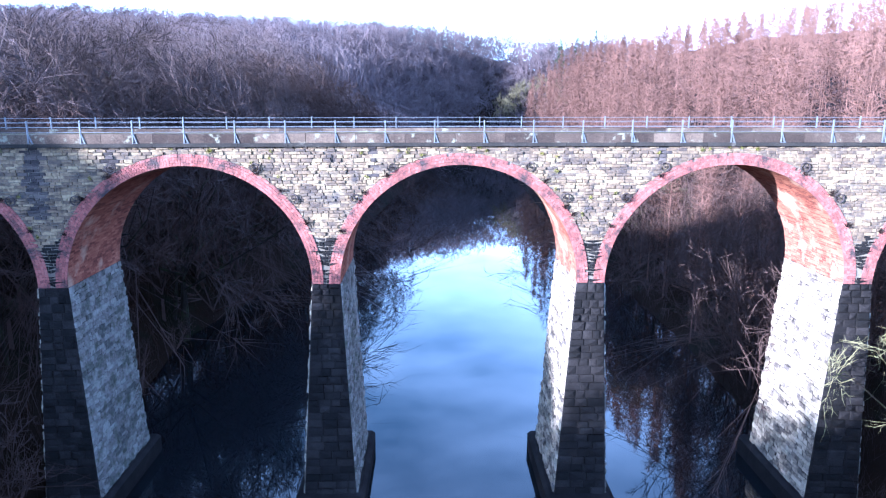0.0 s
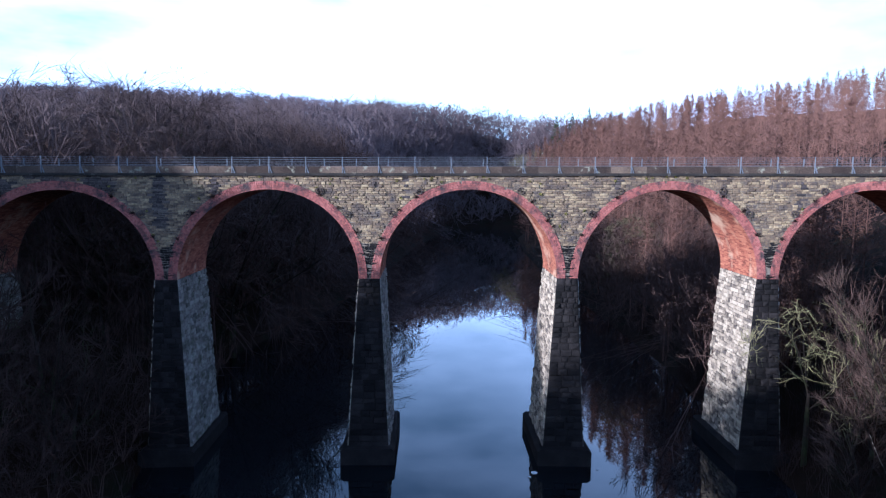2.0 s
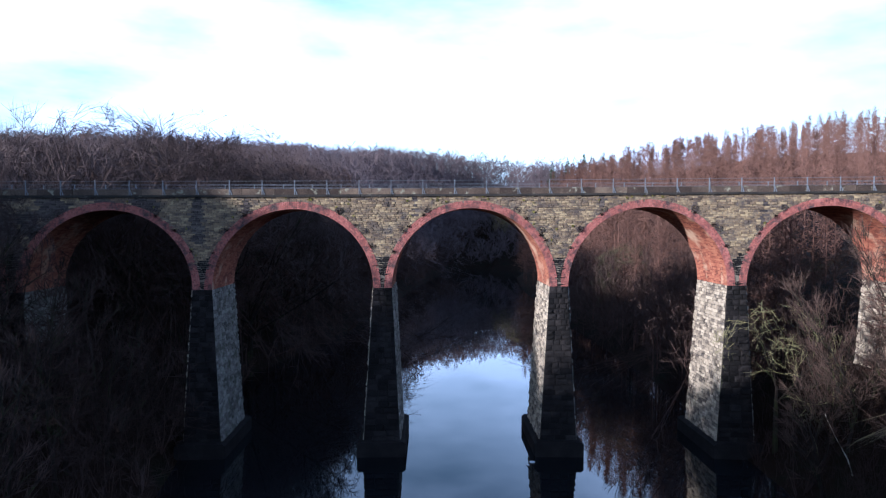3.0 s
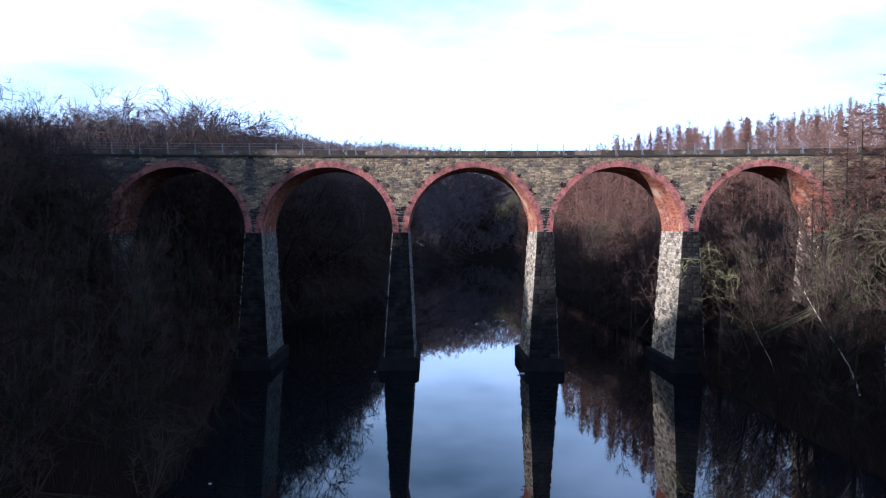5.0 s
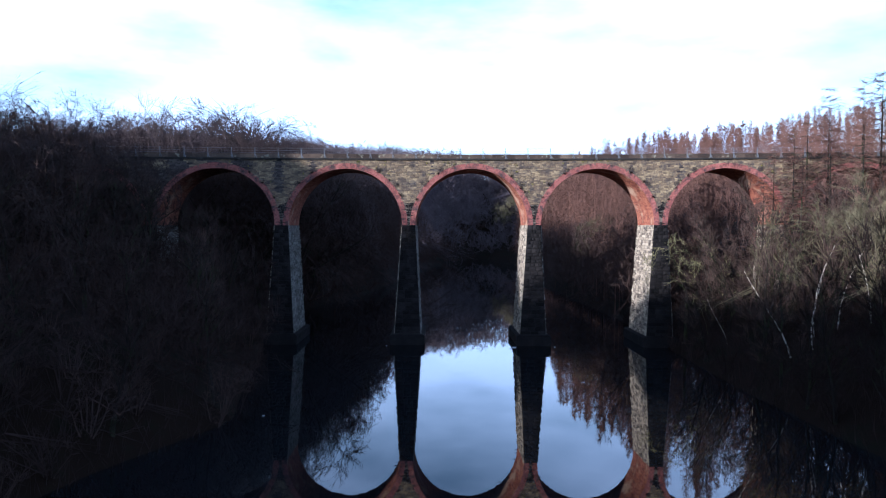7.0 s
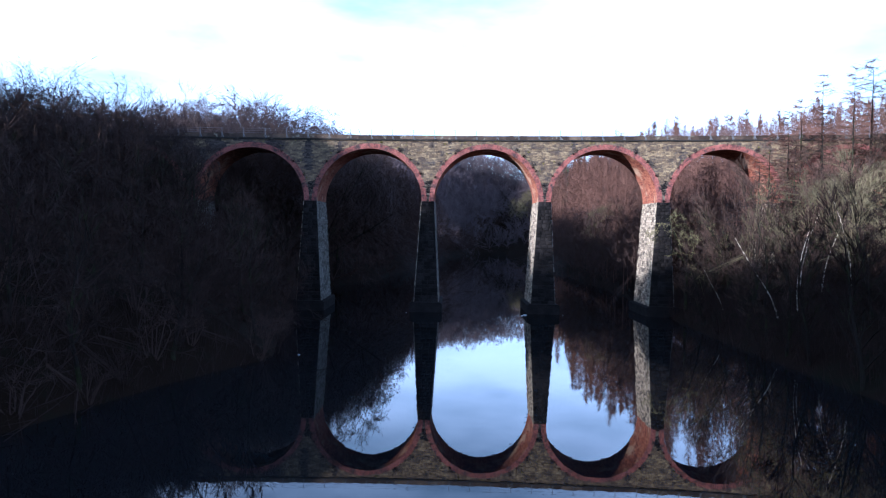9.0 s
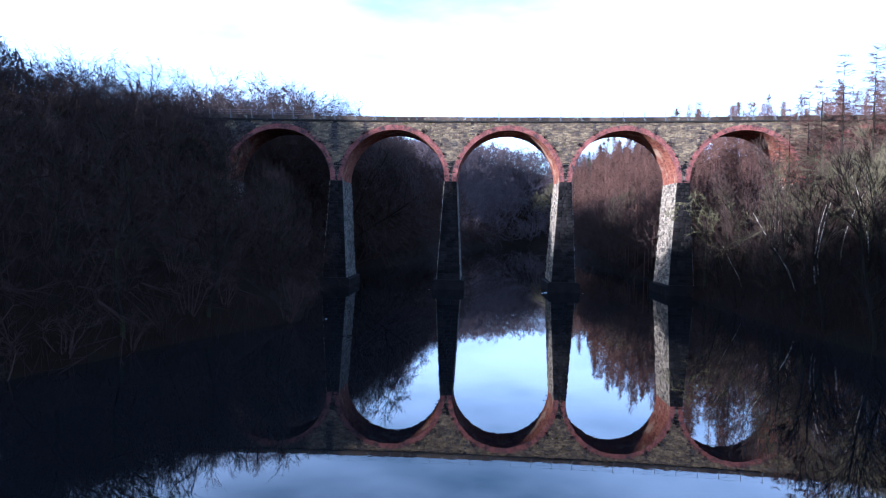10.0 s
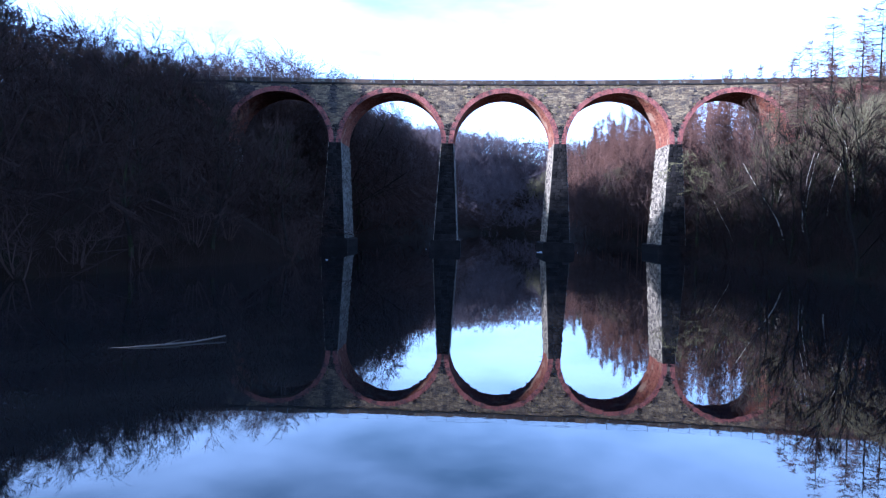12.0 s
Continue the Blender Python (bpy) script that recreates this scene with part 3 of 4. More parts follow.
def larch(tall, radius, bark=None):
    """A bare larch: one straight stem, whorls of thin drooping branches with short twigs."""
    tree = empty("larch", label="tall bare larch with straight stem and reddish twigs", category="tree", group="larches by the viaduct")
    wood, twigs = Soup(), Soup()
    for i in range(8):
        wood.tube((0, 0, -0.4 + tall * i / 8), (0, 0, -0.4 + tall * (i + 1) / 8), radius * (1 - i / 8.3), radius * (1 - (i + 1) / 8.3), 7)
    z = tall * 0.22
    while z < tall * 0.99:
        reach = (tall - z) * 0.20 + 0.35
        if z < tall * 0.4:
            reach *= random.uniform(0.3, 0.8)
        for _ in range(random.randint(3, 5)):
            t = random.random() * math.tau
            side = Vector((math.cos(t), math.sin(t), random.uniform(-0.15, 0.25)))
            a = Vector((0, 0, z + random.uniform(-0.1, 0.1)))
            mid = a + side * reach * 0.55
            e = a + Vector((side.x, side.y, side.z + 0.12)) * reach * random.uniform(0.85, 1.1)
            wood.tube(a, mid, 0.022, 0.015, 3)
            wood.tube(mid, e, 0.015, 0.006, 3)
            for k in range(int(12 + reach * 9)):
                s = a.lerp(mid, random.uniform(0.2, 1)) if random.random() < 0.45 else mid.lerp(e, random.random())
                twigs.sliver(s, s + Vector((random.gauss(0, 0.28), random.gauss(0, 0.28), random.uniform(-0.40, 0.25))) + side * 0.2, 0.030)
        z += random.uniform(0.28, 0.5)
    wood.make("trunk", bark or BARK, tree)
    twigs.make("crown", LARCH, tree)
    return tree


def shrub(name, label, tall, stems, mat, category="shrub"):
    tree = empty(name, label=label, category=category, group="shrubs of the banks")
    wood, twigs = Soup(), Soup()
    for _ in range(stems):
        t = random.random() * math.tau
        way = Vector((math.cos(t) * 0.5, math.sin(t) * 0.5, 1)).normalized()
        grow(wood, twigs, (math.cos(t) * 0.1, math.sin(t) * 0.1, -0.2), way, tall * random.uniform(0.45, 0.7), 0.03, 1, 0.5, 0.15, 2, tall * 0.24, 0.016, 6)
    wood.make("stem", mat, tree)
    twigs.make("crown", mat, tree)
    return tree


def fan(wood, twigs, p, way, length, r, depth, spread, twig_width, bunch=5):
    """A limb that forks upwards and outwards into a fan of fine twigs."""
    way = (way + Vector((random.gauss(0, 0.07), random.gauss(0, 0.07), random.gauss(0.02, 0.05)))).normalized()
    q = p + way * length
    if r > 0.03:
        wood.tube(p, q, r, r * 0.72, 5 if r > 0.07 else 3)
    else:
        wood.ribbon(p, q, max(r * 2, twig_width * 1.3), max(r * 1.2, twig_width))
    if depth == 0:
        for _ in range(bunch):
            s = p.lerp(q, random.uniform(0.0, 1.0))
            e = s + (way + Vector((random.gauss(0, 0.36), random.gauss(0, 0.36), random.gauss(0.12, 0.28)))).normalized() * length * random.uniform(0.6, 1.25)
            twigs.sliver(s, e, twig_width)
        return
    for _ in range(random.choice((2, 2, 3))):
        turn = Vector((random.gauss(0, 1), random.gauss(0, 1), random.gauss(0.25, 0.5))).normalized()
        fan(wood, twigs, q if random.random() < 0.7 else p.lerp(q, 0.7), (way + turn * spread).normalized(), length * random.uniform(0.72, 0.92), r * 0.60, depth - 1, spread, twig_width, bunch)


def slivers(a, e, width, rng):
    """Tapering twigs from points a to points e, as an array of triangles."""
    side = np.cross(e - a, rng.normal(size=a.shape))
    side *= width / 2 / np.maximum(1e-6, np.linalg.norm(side, axis=1, keepdims=True))
    return np.stack([a - side, a + side, e], axis=1)


def ribbons(a, e, w0, w1, rng):
    """Thin branches of even width from points a to points e, as an array of triangles."""
    side = np.cross(e - a, rng.normal(size=a.shape))
    side /= 2 * np.maximum(1e-6, np.linalg.norm(side, axis=1, keepdims=True))
    return np.concatenate([np.stack([a - side * w0, a + side * w0, e + side * w1], axis=1), np.stack([a - side * w0, e + side * w1, e - side * w1], axis=1)])


def branching(tall, kids, clear, wide, spread, rng):
    """Branches of a bare tree, order by order, each growing from the one before, under a rounded crown."""
    count = kids[0]
    turn = np.arange(count) * 2.4 + rng.normal(0, 0.3, count)
    steep = np.linspace(0.25, 1.7, count)
    way = np.stack([np.cos(turn), np.sin(turn), steep], axis=1)
    way /= np.linalg.norm(way, axis=1, keepdims=True)
    a = np.stack([turn * 0, turn * 0, tall * clear * rng.uniform(0.75, 1.35, count)], axis=1)
    long = tall * 0.30 * rng.uniform(0.85, 1.15, (count, 1))
    orders = [(a, a + way * long)]
    for k in kids[1:]:
        m = np.repeat(np.arange(len(way)), k)
        at = rng.uniform(0.4, 1.0, (len(m), 1))
        at[::k] = 1.0
        a = orders[-1][0][m] + (orders[-1][1] - orders[-1][0])[m] * at
        w = way[m] + rng.normal(0, spread, (len(m), 3)) + np.array([0, 0, 0.06])
        way = w / np.linalg.norm(w, axis=1, keepdims=True)
        long = long[m] * rng.uniform(0.50, 0.80, (len(m), 1))
        orders.append((a, a + way * long))
    k = tall / np.percentile(orders[-1][1][:, 2], 84)
    out = []
    for pair in orders:
        done = []
        for p in pair:
            p = p * k
            c = np.array([0, 0, tall * 0.5])
            d = np.sqrt(((p - c) ** 2 / np.array([tall * wide, tall * wide, tall * 0.5]) ** 2).sum(axis=1, keepdims=True))
            pull = np.where((d > 0.9) & (p[:, 2:] > tall * 0.2), (0.9 + (d - 0.9) * 0.28) / np.maximum(d, 0.1), 1.0)
            done.append(c + (p - c) * pull)
        out.append(tuple(done))
    k = tall / np.percentile(out[-1][1][:, 2], 98)
    return [(a * k, e * k) for a, e in out]


def triangle_mesh(name, mat, tri, parent=None):
    """A mesh object from an array of triangles."""
    v = tri.reshape(-1, 3)
    me = bpy.data.meshes.new(name)
    me.vertices.add(len(v))
    me.vertices.foreach_set("co", v.ravel())
    me.loops.add(len(v))
    me.loops.foreach_set("vertex_index", np.arange(len(v)))
    me.polygons.add(len(tri))
    me.polygons.foreach_set("loop_start", np.arange(len(tri)) * 3)
    me.materials.append(mat)
    me.update(calc_edges=True)
    ob = new(name, me)
    if parent:
        ob.parent = parent
    return ob


def domed_tree(tall, label="tall leafless tree with a rounded crown of fine twigs", bark=None, twig=None, group="domed trees behind the viaduct", clear=0.16, spread=0.46, twig_width=0.026, wide=0.42, kids=(9, 4, 5, 5, 5), seed=1):
    tree = empty("bare_tree", label=label, category="tree", group=group)
    rng = np.random.default_rng(seed)
    orders = branching(tall, kids, clear, wide, spread, rng)
    wood = Soup()
    wood.tube((0, 0, -0.5), (0, 0, tall * clear), tall * 0.018, tall * 0.014, 8)
    wood.tube((0, 0, tall * clear), (0.05, 0, tall * clear * 1.5), tall * 0.014, tall * 0.008, 7)
    for (a, e), r in zip(orders[:2], (0.0042, 0.0022)):
        for p, q in zip(a, e):
            wood.tube(p, q, tall * r, tall * r * 0.6, 5 if r > 0.004 else 3)
    wood.make("trunk", bark or BARK, tree)
    tri = [ribbons(*orders[2], tall * 0.0022, tall * 0.0014, rng), ribbons(*orders[3], twig_width * 1.3, twig_width, rng), slivers(*orders[4], twig_width, rng)]
    triangle_mesh("crown", twig or DOME, np.concatenate(tri), tree)
    tree["tall"] = tall
    return tree


def copy_to(proto, x, y, top):
    """A copy of a tree that already stands, its crown ending at a given height."""
    z = height(x, y)
    size = (top - z) / proto["tall"] / proto.scale[0]
    return copy_thing(proto, Matrix.Translation((x, y, z)) @ Matrix.Rotation(random.random() * 6.28, 4, "Z") @ Matrix.Scale(size, 4))


def raise_to(protos, places):
    """Stand trees so that their crowns end at given heights."""
    for i, (x, y, top) in enumerate(places):
        proto = protos[i % len(protos)]
        if i < len(protos):
            z = height(x, y)
            proto.matrix_world = Matrix.Translation((x, y, z)) @ Matrix.Rotation(random.random() * 6.28, 4, "Z") @ Matrix.Scale((top - z) / proto["tall"], 4)
            proto.scale = ((top - z) / proto["tall"],) * 3
        else:
            copy_to(proto, x, y, top)


def stand(tree, x, y, turn=0.0, size=1.0, sink=0.0):
    tree.matrix_world = Matrix.LocRotScale((x, y, height(x, y) - sink), Euler((0, 0, turn)), (size,) * 3)


def plant(protos, spots, low=0.8, high=1.2):
    for i, (x, y) in enumerate(spots):
        proto = protos[i % len(protos)]
        if not proto.get("used"):
            proto["used"] = 1
            stand(proto, x, y, random.random() * 6.28, 1.0)
        else:
            s = random.uniform(low, high)
            twin = copy_thing(proto, Matrix.Translation((x, y, height(x, y))) @ Matrix.Rotation(random.random() * 6.28, 4, "Z"))
            twin.scale = (s, s, s * random.uniform(0.9, 1.1))


def scatter(x0, x1, y0, y1, gap, keep):
    spots = []
    for _ in range(6000):
        x, y = random.uniform(x0, x1), random.uniform(y0, y1)
        if keep(x, y) and all((x - a) ** 2 + (y - c) ** 2 > gap * gap for a, c in spots):
            spots.append((x, y))
    return spots


def on_left(x, y, s0, s1):
    return s0 < blend(LEFT_SHORE, y) - x < s1


def on_right(x, y, s0, s1):
    return s0 < x - blend(RIGHT_SHORE, y) < s1


def clear_of_bridge(y, room=2.5):
    return y < -room or y > DEPTH + room


def low_front(x, y):
    """Where the trees of the left bank stay low: in front of the viaduct, near the water."""
    return y < -2 and x > -34


oaks = [bare_tree("bare_tree", "leafless dark broadleaf tree on the bank", t, 0.13, 2, BARK, TWIG, c, group="trees of the west bank", bunch=5) for t, c in ((6.5, 0.15), (7.5, 0.2), (6.0, 0.1), (7.0, 0.25))]
plant(oaks, scatter(-34, -13, -60, -3, 3.7, lambda x, y: on_left(x, y, 0.8, 24) and low_front(x, y)), 0.8, 1.1)
plant(oaks, scatter(-33, -17.5, -11, -2, 2.3, lambda x, y: True) + scatter(-33, -19, 6, 13, 2.6, lambda x, y: True), 0.8, 1.1)
shore_oaks = [bare_tree("bare_tree", "tall leafless broadleaf tree behind the viaduct", t, 0.18, 2, BARK, TWIG, c, group="tall trees by the water") for t, c in ((9.2, 0.3), (9.8, 0.35), (8.6, 0.25))]
plant(shore_oaks, scatter(-32, -8, 8, 34, 5.0, lambda x, y: on_left(x, y, 1.0, 10)), 0.85, 1.1)
domes = [domed_tree(t, seed=i) for i, t in enumerate((14.0, 13.0, 12.0, 13.5))]
raise_to(domes, [(-27.0, 15.6, 21.7), (-33.0, 14.0, 19.9), (-21.5, 17.0, 20.0), (-23.5, 25.0, 21.6), (-18.6, 27.0, 18.8), (-29.0, 23.0, 21.4), (-37.0, 9.5, 19.6), (-18.0, 36.0, 18.2),
                 (-19.5, 43.0, 20.0), (-24.0, 36.0, 23.6), (-30.0, 34.0, 22.6), (-40.5, 5.8, 20.0), (-24.0, 10.0, 18.6), (-30.0, 9.0, 19.0),
                 (-17.6, 20.0, 17.6), (-17.0, 30.0, 16.6), (-20.0, 11.5, 17.0), (-35.0, 20.0, 20.2), (-42.0, 16.0, 20.0), (-46.0, 8.0, 19.6), (-18.0, 60.0, 21.2),
                 (-40.0, -11.0, 19.2), (-44.5, -8.0, 20.6), (-36.5, -6.0, 16.6), (-42.0, -16.0, 20.0), (-33.0, -4.5, 16.8), (-37.5, -14.5, 17.8),
                 (-26.6, -4.6, 15.2), (-28.6, -6.4, 15.4), (-30.2, -3.8, 16.2), (-25.4, -3.6, 14.4), (-31.0, -9.0, 15.0), (-29.0, -14.0, 12.8), (-33.4, -12.0, 16.0), (-35.4, -19.0, 17.0), (-39.0, -21.0, 18.6), (-30.5, -20.0, 13.0),
                 (-35.0, -9.0, 17.2), (-38.4, -5.6, 18.4)])
birches = [bare_tree("birch", "slender birch with white bark and fine twigs", t, 0.058, 2, BIRCH, RUSSET, 0.35, 2, 0.5, 0.25, tip, 0.016, group="birches of the east bank") for t, tip in ((8.5, -0.24), (8.5, 0.08), (9.0, -0.08))]
for i, (x, y, turn, size) in enumerate([(18.6, -14.3, 0.0, 1.0), (20.4, -13.4, 0.5, 1.0), (22.4, -15.8, 0.2, 1.0), (17.6, -7.5, 0.3, 0.6), (19.5, -14.9, 0.2, 0.9), (21.3, -14.2, 2.6, 1.0)]):
    m = Matrix.Translation((x, y, height(x, y))) @ Matrix.Rotation(turn, 4, "Z")
    if i < 3:
        birches[i].matrix_world = m
    else:
        copy_thing(birches[i % 3], m @ Matrix.Scale(size, 4))
browns_front = [bare_tree("bare_tree", "bushy leafless brown tree in front of the arches", t, 0.10, 4, BARK, RUSSET, 0.1, 2, 0.6, 0.25, 0.0, 0.02, group="brown trees of the east bank") for t in (8.5, 7.5)]
willows = [bare_tree("bare_tree", "leafless olive-green tree on the bank", t, 0.13, 3, BARK, OLIVE, 0.15, 2, 0.6, 0.25, 0.0, 0.02, group="olive trees of the east bank") for t in (8.0, 7.0)]
plant(browns_front, [(19.0, -3.2), (20.8, -5.0), (22.6, -3.0), (24.8, -4.6), (18.4, -5.6), (21.6, -7.6), (23.8, -7.0), (19.6, -9.6), (26.0, -8.6), (17.6, -3.8)], 0.9, 1.1)
plant(willows, [(25.0, -12.0), (22.0, -18.5), (24.0, -24.0), (28.0, -17.0)], 0.85, 1.1)
browns = [bare_tree("bare_tree", "leafless brown tree beside the water", t, 0.11, 3, BARK, RUSSET, 0.12, 2, 0.6, 0.25, 0.0, 0.02, group="brown trees of the east bank") for t in (7.5, 6.5, 9.0)]
plant(browns, scatter(15, 44, -22, -1.8, 3.3, lambda x, y: on_right(x, y, 0.5, 26)), 0.8, 1.15)
# Same trees as browns, with shade put into a darker crown colour
shaded_browns = [bare_tree("bare_tree", "leafless tree leaning over the water, coloured dark as in shade", t, 0.11, 3, BARK, SCRUB, 0.12, 2, 0.6, 0.25, 0.0, 0.024, group="dark trees of the east bank") for t in (7.5, 6.5, 8.5)]
plant(shaded_browns, scatter(14, 44, -62, -22, 3.0, lambda x, y: on_right(x, y, 0.2, 26)), 0.8, 1.15)
larches = [larch(t, 0.16) for t in (13.5, 11.5, 12.5)]
for tree, t in zip(larches, (13.5, 11.5, 12.5)):
    tree["tall"] = t
raise_to(larches, [(27.0, -2.7, 20.3), (25.2, -3.0, 18.2), (24.0, -3.4, 17.2), (28.8, -4.0, 20.6), (30.6, -3.4, 21.4), (32.6, -5.0, 21.0), (29.4, -7.6, 19.6), (34.6, -4.0, 22.0), (33.4, -9.0, 20.6), (36.6, -6.4, 22.6), (31.2, -12.0, 19.6), (35.5, -13.5, 21.0), (22.8, -2.8, 15.8), (26.2, -4.4, 17.4), (23.6, -5.4, 14.6), (27.8, -5.8, 18.2), (21.4, -4.2, 13.4)]
         + [(x, y, height(x, y) + random.uniform(10.5, 13.5)) for x, y in scatter(32, 56, -40, -15, 6.0, lambda x, y: on_right(x, y, 15, 38))])
olives = [domed_tree(t, "leafless yellow-green tree with a bushy domed crown", BARK, OLIVE, "olive trees of the east bank", 0.28, 0.42, 0.024, 0.44, seed=t) for t in (9, 8)]
raise_to(olives, [(20.6, -13.7, 11.1), (24.5, -16.5, 11.6), (23.0, -20.0, 10.4), (27.0, -12.5, 12.6)])
by_pier = domed_tree(7, "sparse pale yellow-green tree beside the pier", BARK, PALE, "olive trees of the east bank", 0.3, 0.55, 0.015, 0.34, (6, 3, 4, 4, 4), 3)
raise_to([by_pier], [(16.6, -2.0, 8.8)])
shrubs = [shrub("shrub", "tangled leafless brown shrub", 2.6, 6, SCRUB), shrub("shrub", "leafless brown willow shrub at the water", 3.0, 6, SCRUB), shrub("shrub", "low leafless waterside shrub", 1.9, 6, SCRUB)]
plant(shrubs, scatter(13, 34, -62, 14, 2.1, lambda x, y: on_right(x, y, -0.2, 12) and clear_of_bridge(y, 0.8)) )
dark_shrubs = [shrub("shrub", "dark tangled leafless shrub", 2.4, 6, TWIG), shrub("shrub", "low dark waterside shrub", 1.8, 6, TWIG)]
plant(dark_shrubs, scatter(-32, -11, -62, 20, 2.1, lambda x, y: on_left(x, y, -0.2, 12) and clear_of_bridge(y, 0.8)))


# ---- woods beyond the viaduct ----
def triangles(*soups):
    """The faces of soups as one array of triangles."""
    out_list = []
    for s in soups:
        v = np.array(s.v)
        for f in s.f:
            out_list.append(v[[f[0], f[1], f[2]]])
            if len(f) == 4:
                out_list.append(v[[f[0], f[2], f[3]]])
    return np.array(out_list)


def broadleaf_shape(tall, kids=(7, 3, 4, 7), width=0.045, clear=0.22, wide=0.42, spread=0.50, seed=1):
    """A light bare tree for the woods: boughs forking into fine twigs under a rounded crown."""
    rng = np.random.default_rng(seed)
    orders = branching(tall, kids, clear, wide, spread, rng)
    root = np.array([[0, 0, -0.5]])
    tri = [ribbons(root, np.array([[0, 0, tall * clear * 1.3]]), tall * 0.022, tall * 0.014, rng)]
    for i, pair in enumerate(orders[:3]):
        if i < len(orders) - 1:
            tri.append(ribbons(*pair, max(width, tall * (0.007, 0.0036, 0.0022)[i]), max(width * 0.8, tall * (0.005, 0.0025, 0.0015)[i]), rng))
    for pair in orders[3:-1] + orders[-1:]:
        tri.append(slivers(*pair, width, rng))
    return np.concatenate(tri)


def larch_shape(tall, wide, low=0.12, twig_width=0.05, seed=1, twigs_each=6, blunt=1.15):
    """A light bare larch for the plantation: a straight stem and rising whorls of feathery branches."""
    rng = np.random.default_rng(seed)
    z = np.arange(tall * low, tall * 0.985, 0.40)
    z = np.repeat(z, 6) + rng.uniform(-0.25, 0.25, 6 * len(z))
    turn = rng.uniform(0, math.tau, len(z))
    reach = (wide * (1 - np.clip(z / tall, 0, 1) ** blunt) + 0.10) * rng.uniform(0.75, 1.1, len(z))
    a = np.stack([z * 0, z * 0, z], axis=1)
    way = np.stack([np.cos(turn), np.sin(turn), rng.uniform(0.15, 0.55, len(z))], axis=1) * reach[:, None]
    m = np.repeat(np.arange(len(z)), twigs_each)
    s = a[m] + way[m] * rng.uniform(0.25, 1.0, (len(m), 1))
    e = s + way[m] * rng.uniform(0.05, 0.2, (len(m), 1)) + rng.normal(0, 0.30, (len(m), 3)) + np.array([0, 0, 0.10])
    stem = Soup()
    stem.tube((0, 0, -0.5), (0, 0, tall), 0.085, 0.012, 3)
    return np.concatenate([triangles(stem), slivers(a, a + way, 0.032, rng), slivers(s, e, twig_width, rng)])


def wood_of(name, mat, spots, shapes, label, low=0.8, high=1.2, top=None, vary=(0.82, 1.06)):
    """Many trees of a few shapes, each turned and sized, as one mesh."""
    rng = np.random.default_rng(7)
    verts = []
    for x, y in spots:
        tri = shapes[rng.integers(0, len(shapes))]
        a, k = rng.uniform(0, math.tau), rng.uniform(low, high)
        if top:
            k = min(1.6, max(0.45, (top(x, y) - height(x, y)) / np.percentile(tri[:, :, 2], 98.5))) * rng.uniform(*vary)
        turn = np.array([[math.cos(a), math.sin(a), 0], [-math.sin(a), math.cos(a), 0], [0, 0, 1]]) * k
        verts.append(tri.reshape(-1, 3) @ turn + (x, y, height(x, y)))
    ob = triangle_mesh(name, mat, np.concatenate(verts).reshape(-1, 3, 3))
    return tagged(ob, label, "wood", kind="stuff")


def jitter(x0, x1, y0, y1, gap, keep):
    return [(x + random.uniform(-0.45, 0.45) * gap, y + random.uniform(-0.45, 0.45) * gap) for x in np.arange(x0, x1, gap) for y in np.arange(y0, y1, gap) if keep(x, y)]


def west_canopy(x, y):
    return min(height(x, y) + 9.5 + 0.32 * max(0, blend(LEFT_SHORE, y) - x), 17.6 + 0.104 * min(y, 245) + (0.05 * max(0, min(80, -x - 20)) - 0.08 * max(0, x + 12)) * max(0, min(1, (y - 80) / 100)))


def east_canopy(x, y):
    s = max(0, x - blend(RIGHT_SHORE, y))
    return min(17.2 + 0.16 * s - 7.0 * max(0, 1 - s / 7) + 0.078 * min(y, 205), height(x, y) + 18.5)


def in_view(x, y):
    return abs(x) < 0.70 * (y + 66)


leafless = [broadleaf_shape(t, (7, 4, 4, 5), 0.075, 0.08, seed=i) for i, t in enumerate((12.0, 12.5, 11.0, 12.0, 10.5))]
near_leafless = [broadleaf_shape(t, (8, 4, 4, 4, 3), 0.030, 0.18, seed=10 + i) for i, t in enumerate((12.0, 12.5, 11.0, 10.5))]
dense = [broadleaf_shape(t, (8, 4, 5, 7), 0.034, 0.10, seed=20 + i) for i, t in enumerate((12.0, 12.5, 11.0, 10.5))]
# Coarse heavy-twigged trees, only for unseen woods that block the sun
thick = [broadleaf_shape(t, (8, 4, 4, 4), 0.22, 0.10, 0.45, seed=30 + i) for i, t in enumerate((12.0, 13.0))]
conifers = [larch_shape(t, w, seed=i) for i, (t, w) in enumerate(((14.0, 2.3), (14.5, 2.1), (13.5, 2.4)))]
edge_conifers = [larch_shape(t, w, 0.3, 0.030, seed=5 + i) for i, (t, w) in enumerate(((14.0, 2.2), (14.5, 2.0)))]
far_conifers = [larch_shape(t, w, 0.16, 0.060, seed=8 + i, twigs_each=4, blunt=0.9) for i, (t, w) in enumerate(((14.0, 3.3), (14.5, 3.0), (13.5, 3.4)))]
low_brush = [broadleaf_shape(t, (7, 3, 4, 4), 0.032, 0.03, 0.6, seed=50 + i) for i, t in enumerate((4.6, 5.2, 4.0))]
bushes = [broadleaf_shape(t, (6, 4, 6), 0.09, 0.05, 0.55, seed=40 + i) for i, t in enumerate((5.0, 6.0, 4.2))]
wood_of("underwood", HILL_WOOD, jitter(-70, 84, 166, 250, 4.6, lambda x, y: on_left(x, y, -6, 75) or on_right(x, y, -14, 30)), bushes, "bare brown underwood of the far hillsides", 0.9, 1.5)
